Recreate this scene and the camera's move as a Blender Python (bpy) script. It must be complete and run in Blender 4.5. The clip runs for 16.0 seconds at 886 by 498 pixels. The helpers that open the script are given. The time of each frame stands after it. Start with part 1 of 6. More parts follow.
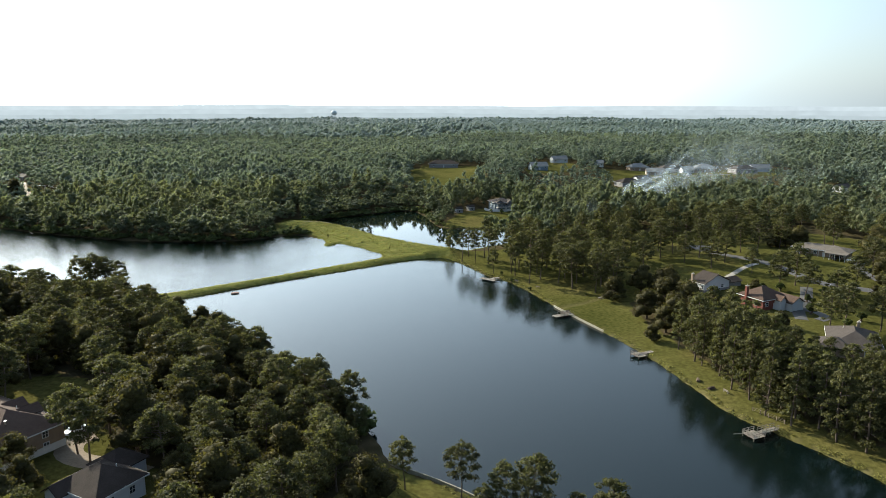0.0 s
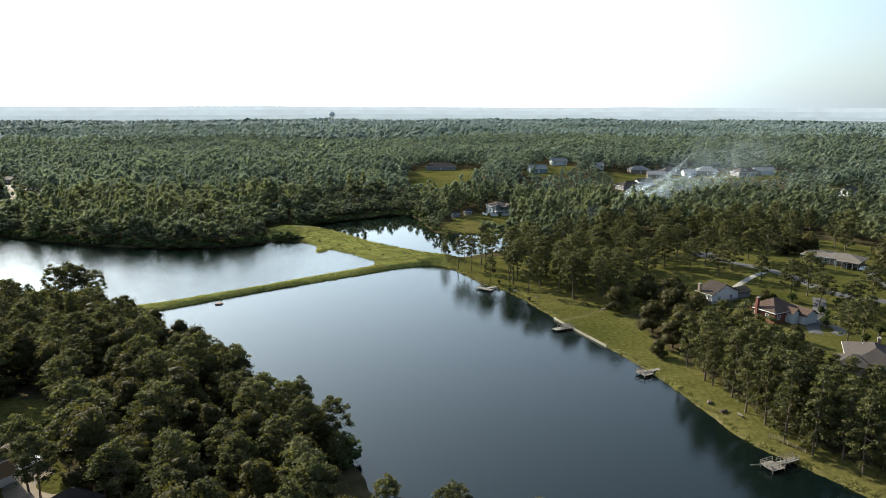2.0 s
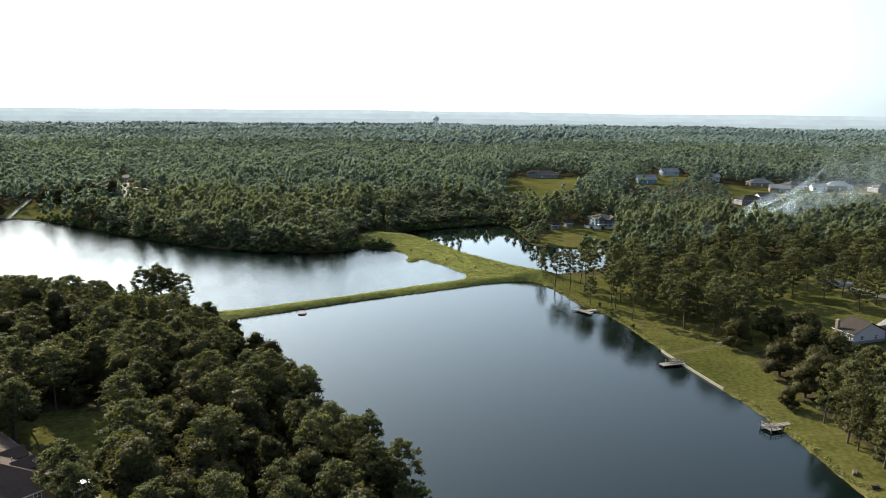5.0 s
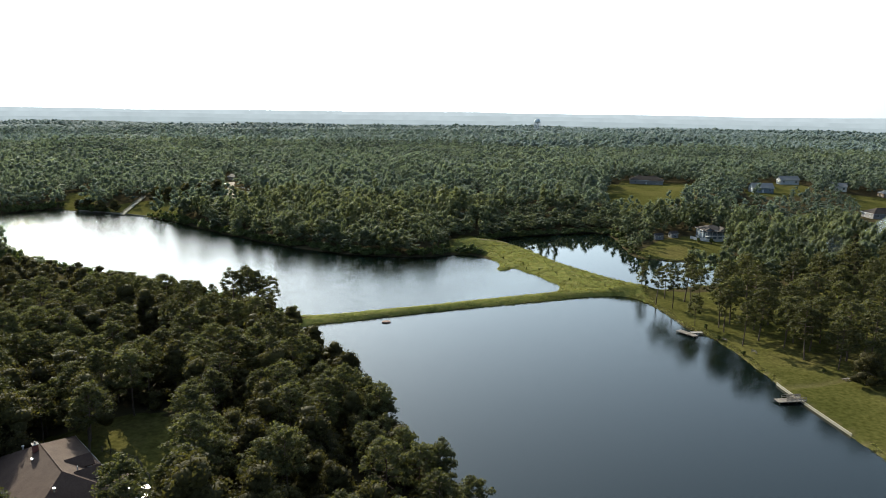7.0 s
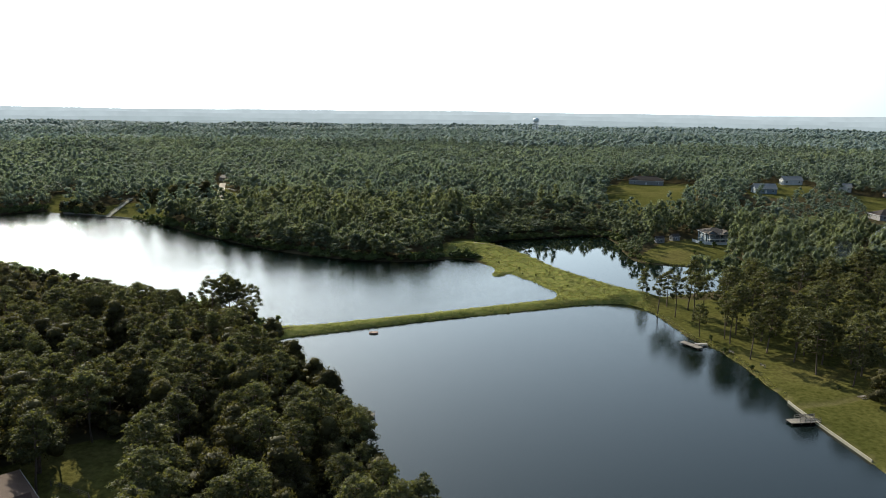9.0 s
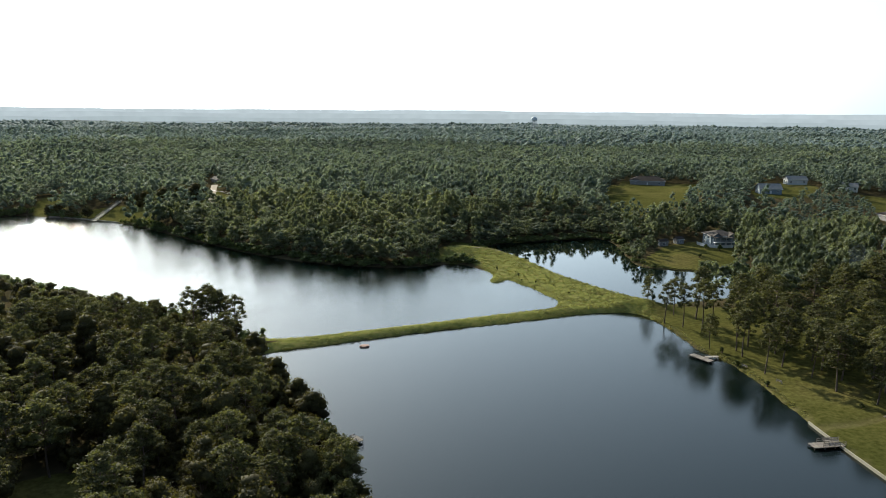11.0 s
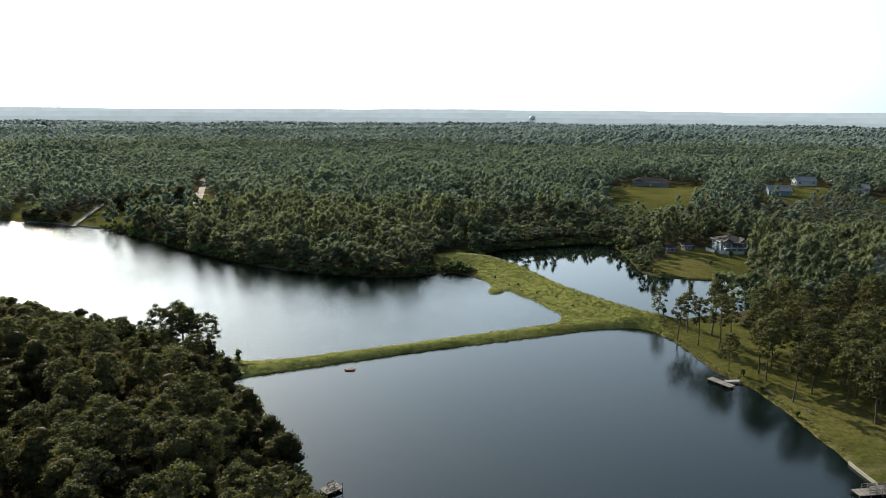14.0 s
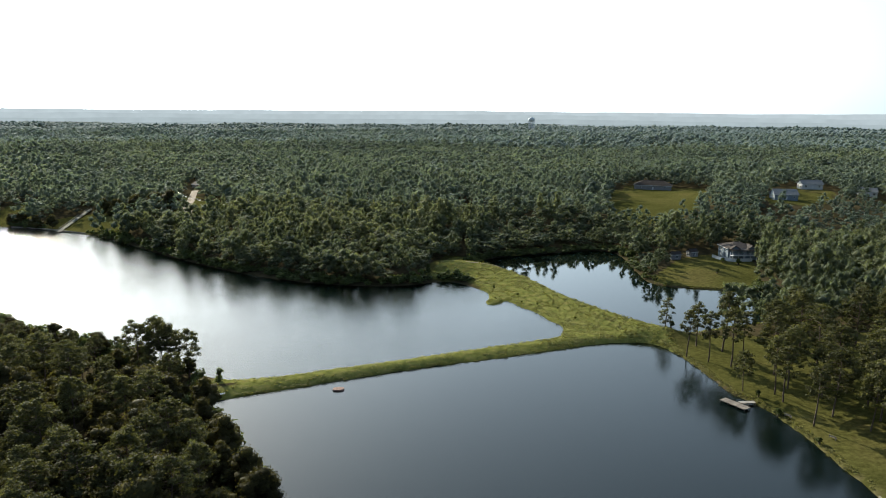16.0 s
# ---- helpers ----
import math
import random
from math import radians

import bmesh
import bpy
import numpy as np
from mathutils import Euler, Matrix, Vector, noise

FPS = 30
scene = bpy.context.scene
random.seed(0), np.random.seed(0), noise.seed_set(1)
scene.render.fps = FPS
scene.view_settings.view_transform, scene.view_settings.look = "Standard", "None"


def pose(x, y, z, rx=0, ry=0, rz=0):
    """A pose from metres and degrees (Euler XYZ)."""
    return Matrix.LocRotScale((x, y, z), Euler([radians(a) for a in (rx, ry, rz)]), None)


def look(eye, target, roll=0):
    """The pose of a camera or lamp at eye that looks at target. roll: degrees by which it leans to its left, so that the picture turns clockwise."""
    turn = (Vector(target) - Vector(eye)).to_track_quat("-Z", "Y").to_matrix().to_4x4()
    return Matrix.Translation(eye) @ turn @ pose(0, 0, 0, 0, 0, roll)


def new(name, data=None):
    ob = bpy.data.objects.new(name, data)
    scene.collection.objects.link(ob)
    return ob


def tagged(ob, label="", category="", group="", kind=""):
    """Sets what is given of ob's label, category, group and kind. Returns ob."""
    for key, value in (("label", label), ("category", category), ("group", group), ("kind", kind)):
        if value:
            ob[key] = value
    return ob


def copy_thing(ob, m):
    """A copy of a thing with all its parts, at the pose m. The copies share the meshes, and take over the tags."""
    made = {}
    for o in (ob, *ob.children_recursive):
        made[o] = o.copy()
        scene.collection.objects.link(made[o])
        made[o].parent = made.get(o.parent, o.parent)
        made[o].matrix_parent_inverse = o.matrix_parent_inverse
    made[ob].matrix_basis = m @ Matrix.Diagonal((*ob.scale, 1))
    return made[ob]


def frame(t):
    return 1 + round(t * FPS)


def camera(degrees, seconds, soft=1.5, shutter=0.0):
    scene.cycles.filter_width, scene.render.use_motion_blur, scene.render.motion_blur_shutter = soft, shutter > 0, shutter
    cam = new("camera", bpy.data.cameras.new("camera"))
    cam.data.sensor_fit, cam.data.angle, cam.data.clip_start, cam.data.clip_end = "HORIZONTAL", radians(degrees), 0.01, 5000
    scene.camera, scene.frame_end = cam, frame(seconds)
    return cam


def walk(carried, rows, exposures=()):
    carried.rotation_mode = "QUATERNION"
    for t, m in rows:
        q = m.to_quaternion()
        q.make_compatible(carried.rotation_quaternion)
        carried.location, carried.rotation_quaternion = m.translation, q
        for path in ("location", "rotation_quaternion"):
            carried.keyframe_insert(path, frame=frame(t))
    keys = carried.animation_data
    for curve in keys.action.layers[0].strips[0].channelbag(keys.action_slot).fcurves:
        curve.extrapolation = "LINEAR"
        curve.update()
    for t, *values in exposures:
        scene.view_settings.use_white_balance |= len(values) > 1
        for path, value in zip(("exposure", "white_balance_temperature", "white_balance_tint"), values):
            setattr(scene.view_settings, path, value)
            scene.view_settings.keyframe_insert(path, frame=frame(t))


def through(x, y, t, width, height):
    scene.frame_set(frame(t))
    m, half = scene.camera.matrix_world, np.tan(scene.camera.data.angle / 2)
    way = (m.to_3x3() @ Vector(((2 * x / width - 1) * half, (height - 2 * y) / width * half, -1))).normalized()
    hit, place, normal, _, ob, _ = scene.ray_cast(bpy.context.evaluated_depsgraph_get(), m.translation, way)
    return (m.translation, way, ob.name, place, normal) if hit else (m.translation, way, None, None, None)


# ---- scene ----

# ---- camera ----
cam = camera(65.96, 16.0, soft=0.45)
# seconds, x, y, z, heading to the left of +y, tilt up, roll (degrees)
FLIGHT = [
    (0.0, 0.02, 0.00, 70.00, 0.04, -12.09, 0.12),
    (0.5, 0.43, 3.12, 69.98, 0.02, -12.06, 0.12),
    (1.0, 0.76, 6.29, 69.97, -0.02, -12.04, 0.14),
    (1.5, 1.23, 9.37, 70.00, -0.02, -12.02, 0.13),
    (2.0, 1.56, 12.38, 70.00, -0.06, -11.99, 0.16),
    (2.5, 1.83, 15.27, 70.09, -0.10, -11.95, 0.21),
    (3.0, 2.19, 18.23, 70.04, 0.08, -11.91, 0.24),
    (3.5, 2.47, 21.46, 69.97, 0.93, -11.85, 0.29),
    (4.0, 2.57, 24.42, 69.81, 2.33, -11.77, 0.38),
    (4.5, 2.56, 27.62, 69.80, 4.99, -11.69, 0.52),
    (5.0, 2.77, 30.54, 69.87, 8.45, -11.64, 0.66),
    (5.2, 2.61, 31.61, 70.02, 10.00, -11.64, 0.74),
    (5.7, 2.77, 34.56, 70.03, 13.40, -11.62, 0.80),
    (6.2, 2.93, 37.52, 70.04, 15.60, -11.59, 0.79),
    (6.7, 3.09, 40.48, 70.05, 16.60, -11.57, 0.78),
    (7.1, 3.22, 42.85, 70.05, 16.83, -11.55, 0.78),
    (7.5, 3.36, 45.21, 70.06, 16.83, -11.53, 0.77),
    (8.0, 2.96, 48.40, 70.12, 16.77, -11.56, 0.74),
    (8.5, 2.64, 51.66, 70.23, 16.76, -11.62, 0.72),
    (9.0, 2.24, 54.71, 70.11, 16.73, -11.63, 0.73),
    (10.2, 0.74, 62.13, 70.16, 16.65, -11.67, 0.61),
    (11.5, -0.88, 70.17, 70.22, 16.58, -11.71, 0.48),
    (12.0, -1.57, 73.36, 70.17, 16.56, -11.73, 0.46),
    (12.5, -2.35, 76.34, 70.17, 16.49, -11.75, 0.48),
    (13.0, -3.03, 79.38, 70.15, 16.48, -11.75, 0.44),
    (13.5, -3.72, 82.35, 70.11, 16.46, -11.74, 0.46),
    (14.0, -4.34, 85.56, 70.26, 16.45, -11.78, 0.42),
    (14.5, -4.82, 88.35, 70.48, 16.42, -11.83, 0.40),
    (15.0, -5.34, 91.38, 70.43, 16.43, -11.83, 0.40),
    (15.5, -5.88, 94.38, 70.44, 16.42, -11.82, 0.37),
    (16.0, -6.65, 97.30, 70.50, 16.38, -11.66, 0.41),
]


def flight_pose(x, y, z, heading, tilt, roll):
    h, p = radians(heading), radians(tilt)
    ahead = Vector((-math.sin(h) * math.cos(p), math.cos(h) * math.cos(p), math.sin(p)))
    return look((x, y, z), Vector((x, y, z)) + ahead * 100, roll)


EXPOSURES = [(0.0, 1.4, 6000, 5), (5.0, 1.4, 6000, 5), (8.0, 1.12, 6000, 5), (16.0, 1.05, 6000, 5)]
walk(cam, [(row[0], flight_pose(*row[1:])) for row in FLIGHT], EXPOSURES)

# ---- sky and sun ----
SUN_LEFT, SUN_UP = 47.0, 25.0
world = bpy.data.worlds.new("sky")
scene.world = world
world.use_nodes = True
wn, wl = world.node_tree.nodes, world.node_tree.links
wn.clear()
sky = wn.new("ShaderNodeTexSky")
sky.sky_type = "NISHITA"
sky.sun_disc = False
sky.sun_elevation, sky.sun_rotation = radians(SUN_UP), radians(-SUN_LEFT)
sky.altitude, sky.air_density, sky.dust_density, sky.ozone_density = 50, 1.0, 1.6, 1.2
wbg, wout = wn.new("ShaderNodeBackground"), wn.new("ShaderNodeOutputWorld")
wbg.inputs["Strength"].default_value = 0.096
# summer haze whitens the sky: thick towards the horizon, brightest round the sun
_a, _e = radians(SUN_LEFT), radians(SUN_UP)
TO_SUN = Vector((-math.sin(_a) * math.cos(_e), math.cos(_a) * math.cos(_e), math.sin(_e)))


def sky_math(op, a, b=0.0):
    k = wn.new("ShaderNodeMath")
    k.operation = op
    for i, v in enumerate((a, b)):
        if isinstance(v, (int, float)):
            k.inputs[i].default_value = v
        else:
            wl.new(v, k.inputs[i])
    return k.outputs[0]


where, up, near_sun = wn.new("ShaderNodeTexCoord"), wn.new("ShaderNodeSeparateXYZ"), wn.new("ShaderNodeVectorMath")
near_sun.operation = "DOT_PRODUCT"
near_sun.inputs[1].default_value = TO_SUN
wl.new(where.outputs["Generated"], near_sun.inputs[0])
wl.new(where.outputs["Generated"], up.inputs[0])
glow = sky_math("POWER", sky_math("MULTIPLY_ADD", near_sun.outputs["Value"], 0.5), 6.0)
glow.node.inputs[0].links[0].from_node.inputs[2].default_value = 0.5
bright = sky_math("MULTIPLY_ADD", glow, 33.0)
bright.node.inputs[2].default_value = 1.5
thick = sky_math("EXPONENT", sky_math("MULTIPLY", sky_math("MAXIMUM", up.outputs["Z"], 0.0), -3.0))
thick = sky_math("MULTIPLY_ADD", thick, 0.68)
thick.node.inputs[2].default_value = 0.12
white = wn.new("ShaderNodeVectorMath")
white.operation = "SCALE"
white.inputs[0].default_value = (0.90, 1.0, 1.03)
wl.new(bright, white.inputs["Scale"])
haze = wn.new("ShaderNodeMix")
haze.data_type, haze.blend_type = "RGBA", "MIX"
wl.new(thick, haze.inputs["Factor"])
wl.new(white.outputs["Vector"], haze.inputs["B"])
wl.new(sky.outputs["Color"], haze.inputs["A"])
wl.new(haze.outputs["Result"], wbg.inputs["Color"])
wl.new(wbg.outputs["Background"], wout.inputs["Surface"])
sun_data = bpy.data.lights.new("sun", "SUN")
sun_data.energy, sun_data.angle, sun_data.color = 5.0, radians(0.6), (1.0, 0.87, 0.66)
sun = new("sun", sun_data)
sun.matrix_world = look(TO_SUN * 900, (0, 0, 0))

# ---- materials ----
def material(name, base, rough=0.8, metal=0.0, vary=0.25, scale=1.0, bump=0.0, bump_scale=None, second=None, coord="Object", spec=0.2, island=0.0, each=0.0):
    """A surface with two scales of colour variation, optional relief, and variation from piece to piece."""
    m = bpy.data.materials.new(name)
    m.use_nodes = True
    n, l = m.node_tree.nodes, m.node_tree.links
    b = n["Principled BSDF"]
    b.inputs["Roughness"].default_value, b.inputs["Metallic"].default_value = rough, metal
    b.inputs["Specular IOR Level"].default_value = spec
    tc = n.new("ShaderNodeTexCoord")
    big, fine = n.new("ShaderNodeTexNoise"), n.new("ShaderNodeTexNoise")
    big.inputs["Scale"].default_value, fine.inputs["Scale"].default_value = scale, scale * 9
    big.inputs["Detail"].default_value, fine.inputs["Detail"].default_value = 3, 4
    for t in (big, fine):
        l.new(tc.outputs[coord], t.inputs["Vector"])
    add = n.new("ShaderNodeMath")
    add.operation = "MULTIPLY_ADD"
    add.inputs[1].default_value = 0.5
    l.new(fine.outputs["Fac"], add.inputs[0])
    half = n.new("ShaderNodeMath")
    half.operation = "MULTIPLY"
    half.inputs[1].default_value = 0.5
    l.new(big.outputs["Fac"], half.inputs[0])
    l.new(half.outputs[0], add.inputs[2])
    ramp = n.new("ShaderNodeValToRGB")
    ramp.color_ramp.elements[0].position, ramp.color_ramp.elements[1].position = 0.3, 0.7
    other = second or tuple(c * (1 + vary) for c in base)
    first = base if second else tuple(c * (1 - vary) for c in base)
    ramp.color_ramp.elements[0].color, ramp.color_ramp.elements[1].color = (*first, 1), (*other, 1)
    l.new(add.outputs[0], ramp.inputs["Fac"])
    colour = ramp.outputs["Color"]
    for kind, amount in (("island", island), ("each", each)):
        if amount:
            src = n.new("ShaderNodeNewGeometry") if kind == "island" else n.new("ShaderNodeObjectInfo")
            rnd = src.outputs["Random Per Island"] if kind == "island" else src.outputs["Random"]
            mr = n.new("ShaderNodeMapRange")
            mr.inputs["To Min"].default_value, mr.inputs["To Max"].default_value = 1 - amount, 1 + amount
            l.new(rnd, mr.inputs["Value"])
            hsv = n.new("ShaderNodeHueSaturation")
            l.new(mr.outputs["Result"], hsv.inputs["Value"])
            l.new(colour, hsv.inputs["Color"])
            colour = hsv.outputs["Color"]
    l.new(colour, b.inputs["Base Color"])
    if bump:
        bp = n.new("ShaderNodeBump")
        bp.inputs["Strength"].default_value, bp.inputs["Distance"].default_value = bump, 0.1
        src = fine
        if bump_scale:
            src = n.new("ShaderNodeTexNoise")
            src.inputs["Scale"].default_value, src.inputs["Detail"].default_value = bump_scale, 4
            l.new(tc.outputs[coord], src.inputs["Vector"])
        l.new(src.outputs["Fac"], bp.inputs["Height"])
        l.new(bp.outputs["Normal"], b.inputs["Normal"])
    return m


def foliage(name, dark, light, translucent=0.35, scale=0.12, island=0.35, each=0.0, sheen=0.0, through=(1.45, 1.5, 0.75)):
    """Leaves: colour changes from tree to tree and from clump to clump, and light comes through them."""
    m = material(name, dark, rough=0.75, second=light, scale=scale, island=island, each=each, spec=0.12, coord="Object")
    n, l = m.node_tree.nodes, m.node_tree.links
    b, out = n["Principled BSDF"], n["Material Output"]
    # blue-tinted sheen adds to the haze painted on the woods
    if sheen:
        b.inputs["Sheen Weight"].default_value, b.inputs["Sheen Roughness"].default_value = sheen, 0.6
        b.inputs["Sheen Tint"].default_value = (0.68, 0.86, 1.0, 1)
    tr, mix = n.new("ShaderNodeBsdfTranslucent"), n.new("ShaderNodeMixShader")
    src = b.inputs["Base Color"].links[0].from_socket
    warm = n.new("ShaderNodeMix")
    warm.data_type, warm.blend_type = "RGBA", "MULTIPLY"
    warm.inputs["Factor"].default_value = 1.0
    l.new(src, warm.inputs["A"])
    warm.inputs["B"].default_value = (*through, 1)
    l.new(warm.outputs["Result"], tr.inputs["Color"])
    mix.inputs["Fac"].default_value = translucent
    l.new(b.outputs["BSDF"], mix.inputs[1])
    l.new(tr.outputs["BSDF"], mix.inputs[2])
    l.new(mix.outputs["Shader"], out.inputs["Surface"])
    return m


OAK_LEAF = foliage("oak_leaf", (0.026, 0.024, 0.009), (0.072, 0.062, 0.022), translucent=0.36, scale=0.25, each=0.3)
PINE_LEAF = foliage("pine_needles", (0.034, 0.037, 0.017), (0.086, 0.082, 0.034), translucent=0.4, scale=0.3, each=0.25)
# woodland leaves get paler and bluer with distance: haze put into the colour
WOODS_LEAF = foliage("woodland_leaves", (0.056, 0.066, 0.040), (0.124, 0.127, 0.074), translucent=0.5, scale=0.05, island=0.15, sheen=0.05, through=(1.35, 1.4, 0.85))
HAZED_MID_LEAF = foliage("hazed_middle_woodland_leaves", (0.070, 0.086, 0.066), (0.128, 0.142, 0.110), translucent=0.5, scale=0.03, island=0.10, sheen=0.12, through=(1.25, 1.3, 0.88))
HAZED_FAR_LEAF = foliage("hazed_distant_woodland_leaves", (0.078, 0.100, 0.092), (0.114, 0.136, 0.122), translucent=0.4, scale=0.008, island=0.12, sheen=0.2)


def by_species(m, dark, mid, warm):
    """Tint a woodland leaf from tree to tree by its kind."""
    n, l = m.node_tree.nodes, m.node_tree.links
    b = n["Principled BSDF"]
    src = b.inputs["Base Color"].links[0].from_socket
    at, ramp, mul = n.new("ShaderNodeAttribute"), n.new("ShaderNodeValToRGB"), n.new("ShaderNodeMix")
    at.attribute_name = "species"
    e = ramp.color_ramp.elements
    e.new(0.5)
    for k, (p, c) in zip(e, ((0.0, dark), (0.5, mid), (1.0, warm))):
        k.position, k.color = p, (*c, 1)
    mul.data_type, mul.blend_type = "RGBA", "MULTIPLY"
    mul.inputs["Factor"].default_value = 1.0
    l.new(at.outputs["Fac"], ramp.inputs["Fac"])
    l.new(src, mul.inputs["A"])
    l.new(ramp.outputs["Color"], mul.inputs["B"])
    for sock in [k.to_socket for k in src.links if k.to_node != mul]:
        l.new(mul.outputs["Result"], sock)


for leaf in (WOODS_LEAF, HAZED_MID_LEAF):
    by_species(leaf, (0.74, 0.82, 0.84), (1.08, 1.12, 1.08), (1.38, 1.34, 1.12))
by_species(HAZED_FAR_LEAF, (1.0, 1.04, 1.04), (1.2, 1.2, 1.2), (1.4, 1.36, 1.25))
BUSH_LEAF = foliage("shrub_leaf", (0.028, 0.038, 0.014), (0.070, 0.080, 0.028), scale=0.5, each=0.3)
REED = foliage("bank_grass", (0.092, 0.094, 0.026), (0.180, 0.166, 0.058), translucent=0.5, scale=0.6, island=0.4)
BARK = material("bark", (0.05, 0.036, 0.026), rough=0.95, second=(0.12, 0.09, 0.07), scale=1.5, bump=0.6, each=0.2)
PLANK = material("weathered_dock_boards", (0.11, 0.095, 0.08), rough=0.9, second=(0.21, 0.185, 0.16), scale=1.2, bump=0.3, each=0.25)
POST = material("dock_piling_wood", (0.14, 0.11, 0.085), rough=0.9, scale=2, bump=0.3)
SEAWALL = material("bleached_timber_seawall", (0.20, 0.185, 0.145), rough=0.9, scale=0.8, bump=0.3)
ASPHALT = material("worn_asphalt", (0.050, 0.050, 0.052), rough=0.92, second=(0.088, 0.086, 0.084), scale=0.15, bump=0.2)
CONCRETE = material("pale_concrete", (0.18, 0.168, 0.15), rough=0.9, second=(0.27, 0.25, 0.225), scale=0.3, bump=0.15)
DIRT = material("sandy_dirt", (0.13, 0.10, 0.075), rough=0.95, second=(0.21, 0.172, 0.13), scale=0.3, bump=0.3)
WHITE = material("white_siding", (0.46, 0.46, 0.46), rough=0.6, vary=0.06, scale=0.5)
TRIM = material("white_trim", (0.52, 0.52, 0.51), rough=0.55, vary=0.04, scale=1)
BLUE = material("grey_blue_siding", (0.15, 0.18, 0.21), rough=0.7, vary=0.08, scale=0.5)
TAN = material("tan_brick_wall", (0.20, 0.15, 0.11), rough=0.85, vary=0.2, scale=0.8, bump=0.2)
GREYWALL = material("grey_masonry_wall", (0.20, 0.19, 0.19), rough=0.85, vary=0.15, scale=0.8, bump=0.2)
RED = material("red_brick_wall", (0.14, 0.05, 0.038), rough=0.85, vary=0.25, scale=0.9, bump=0.2)
SHINGLE_GREY = material("grey_shingles", (0.034, 0.028, 0.025), rough=0.95, second=(0.060, 0.050, 0.044), scale=0.5, bump=0.5, bump_scale=9)
SHINGLE_BROWN = material("brown_shingles", (0.046, 0.028, 0.021), rough=0.95, second=(0.078, 0.052, 0.039), scale=0.5, bump=0.5, bump_scale=9)
SHINGLE_DARK = material("charcoal_shingles", (0.022, 0.016, 0.013), rough=0.95, second=(0.042, 0.032, 0.027), scale=0.5, bump=0.5, bump_scale=9)
SHINGLE_TAUPE = material("taupe_shingles", (0.085, 0.072, 0.06), rough=0.95, second=(0.125, 0.108, 0.092), scale=0.5, bump=0.5, bump_scale=9)
SHINGLE_PALE = material("pale_shingles", (0.12, 0.12, 0.12), rough=0.85, second=(0.17, 0.17, 0.165), scale=0.5, bump=0.3, bump_scale=9)
GLASS_DARK = material("window_glass", (0.03, 0.035, 0.04), rough=0.06, vary=0.1, spec=0.8)
METAL = material("galvanised_metal", (0.5, 0.5, 0.5), rough=0.4, metal=0.9, vary=0.1)
TANK = material("white_tank_paint", (0.46, 0.49, 0.50), rough=0.6, vary=0.05, scale=0.2)
RUBBER = material("tyre_rubber", (0.02, 0.02, 0.02), rough=0.9)
CAR_WHITE = material("white_car_paint", (0.7, 0.7, 0.71), rough=0.25, vary=0.03, spec=0.6)
CAR_DARK = material("dark_car_paint", (0.03, 0.032, 0.04), rough=0.2, vary=0.05, spec=0.6)
RUST = material("rusty_red_paint", (0.13, 0.07, 0.055), rough=0.8, second=(0.22, 0.14, 0.11), scale=2, bump=0.2)


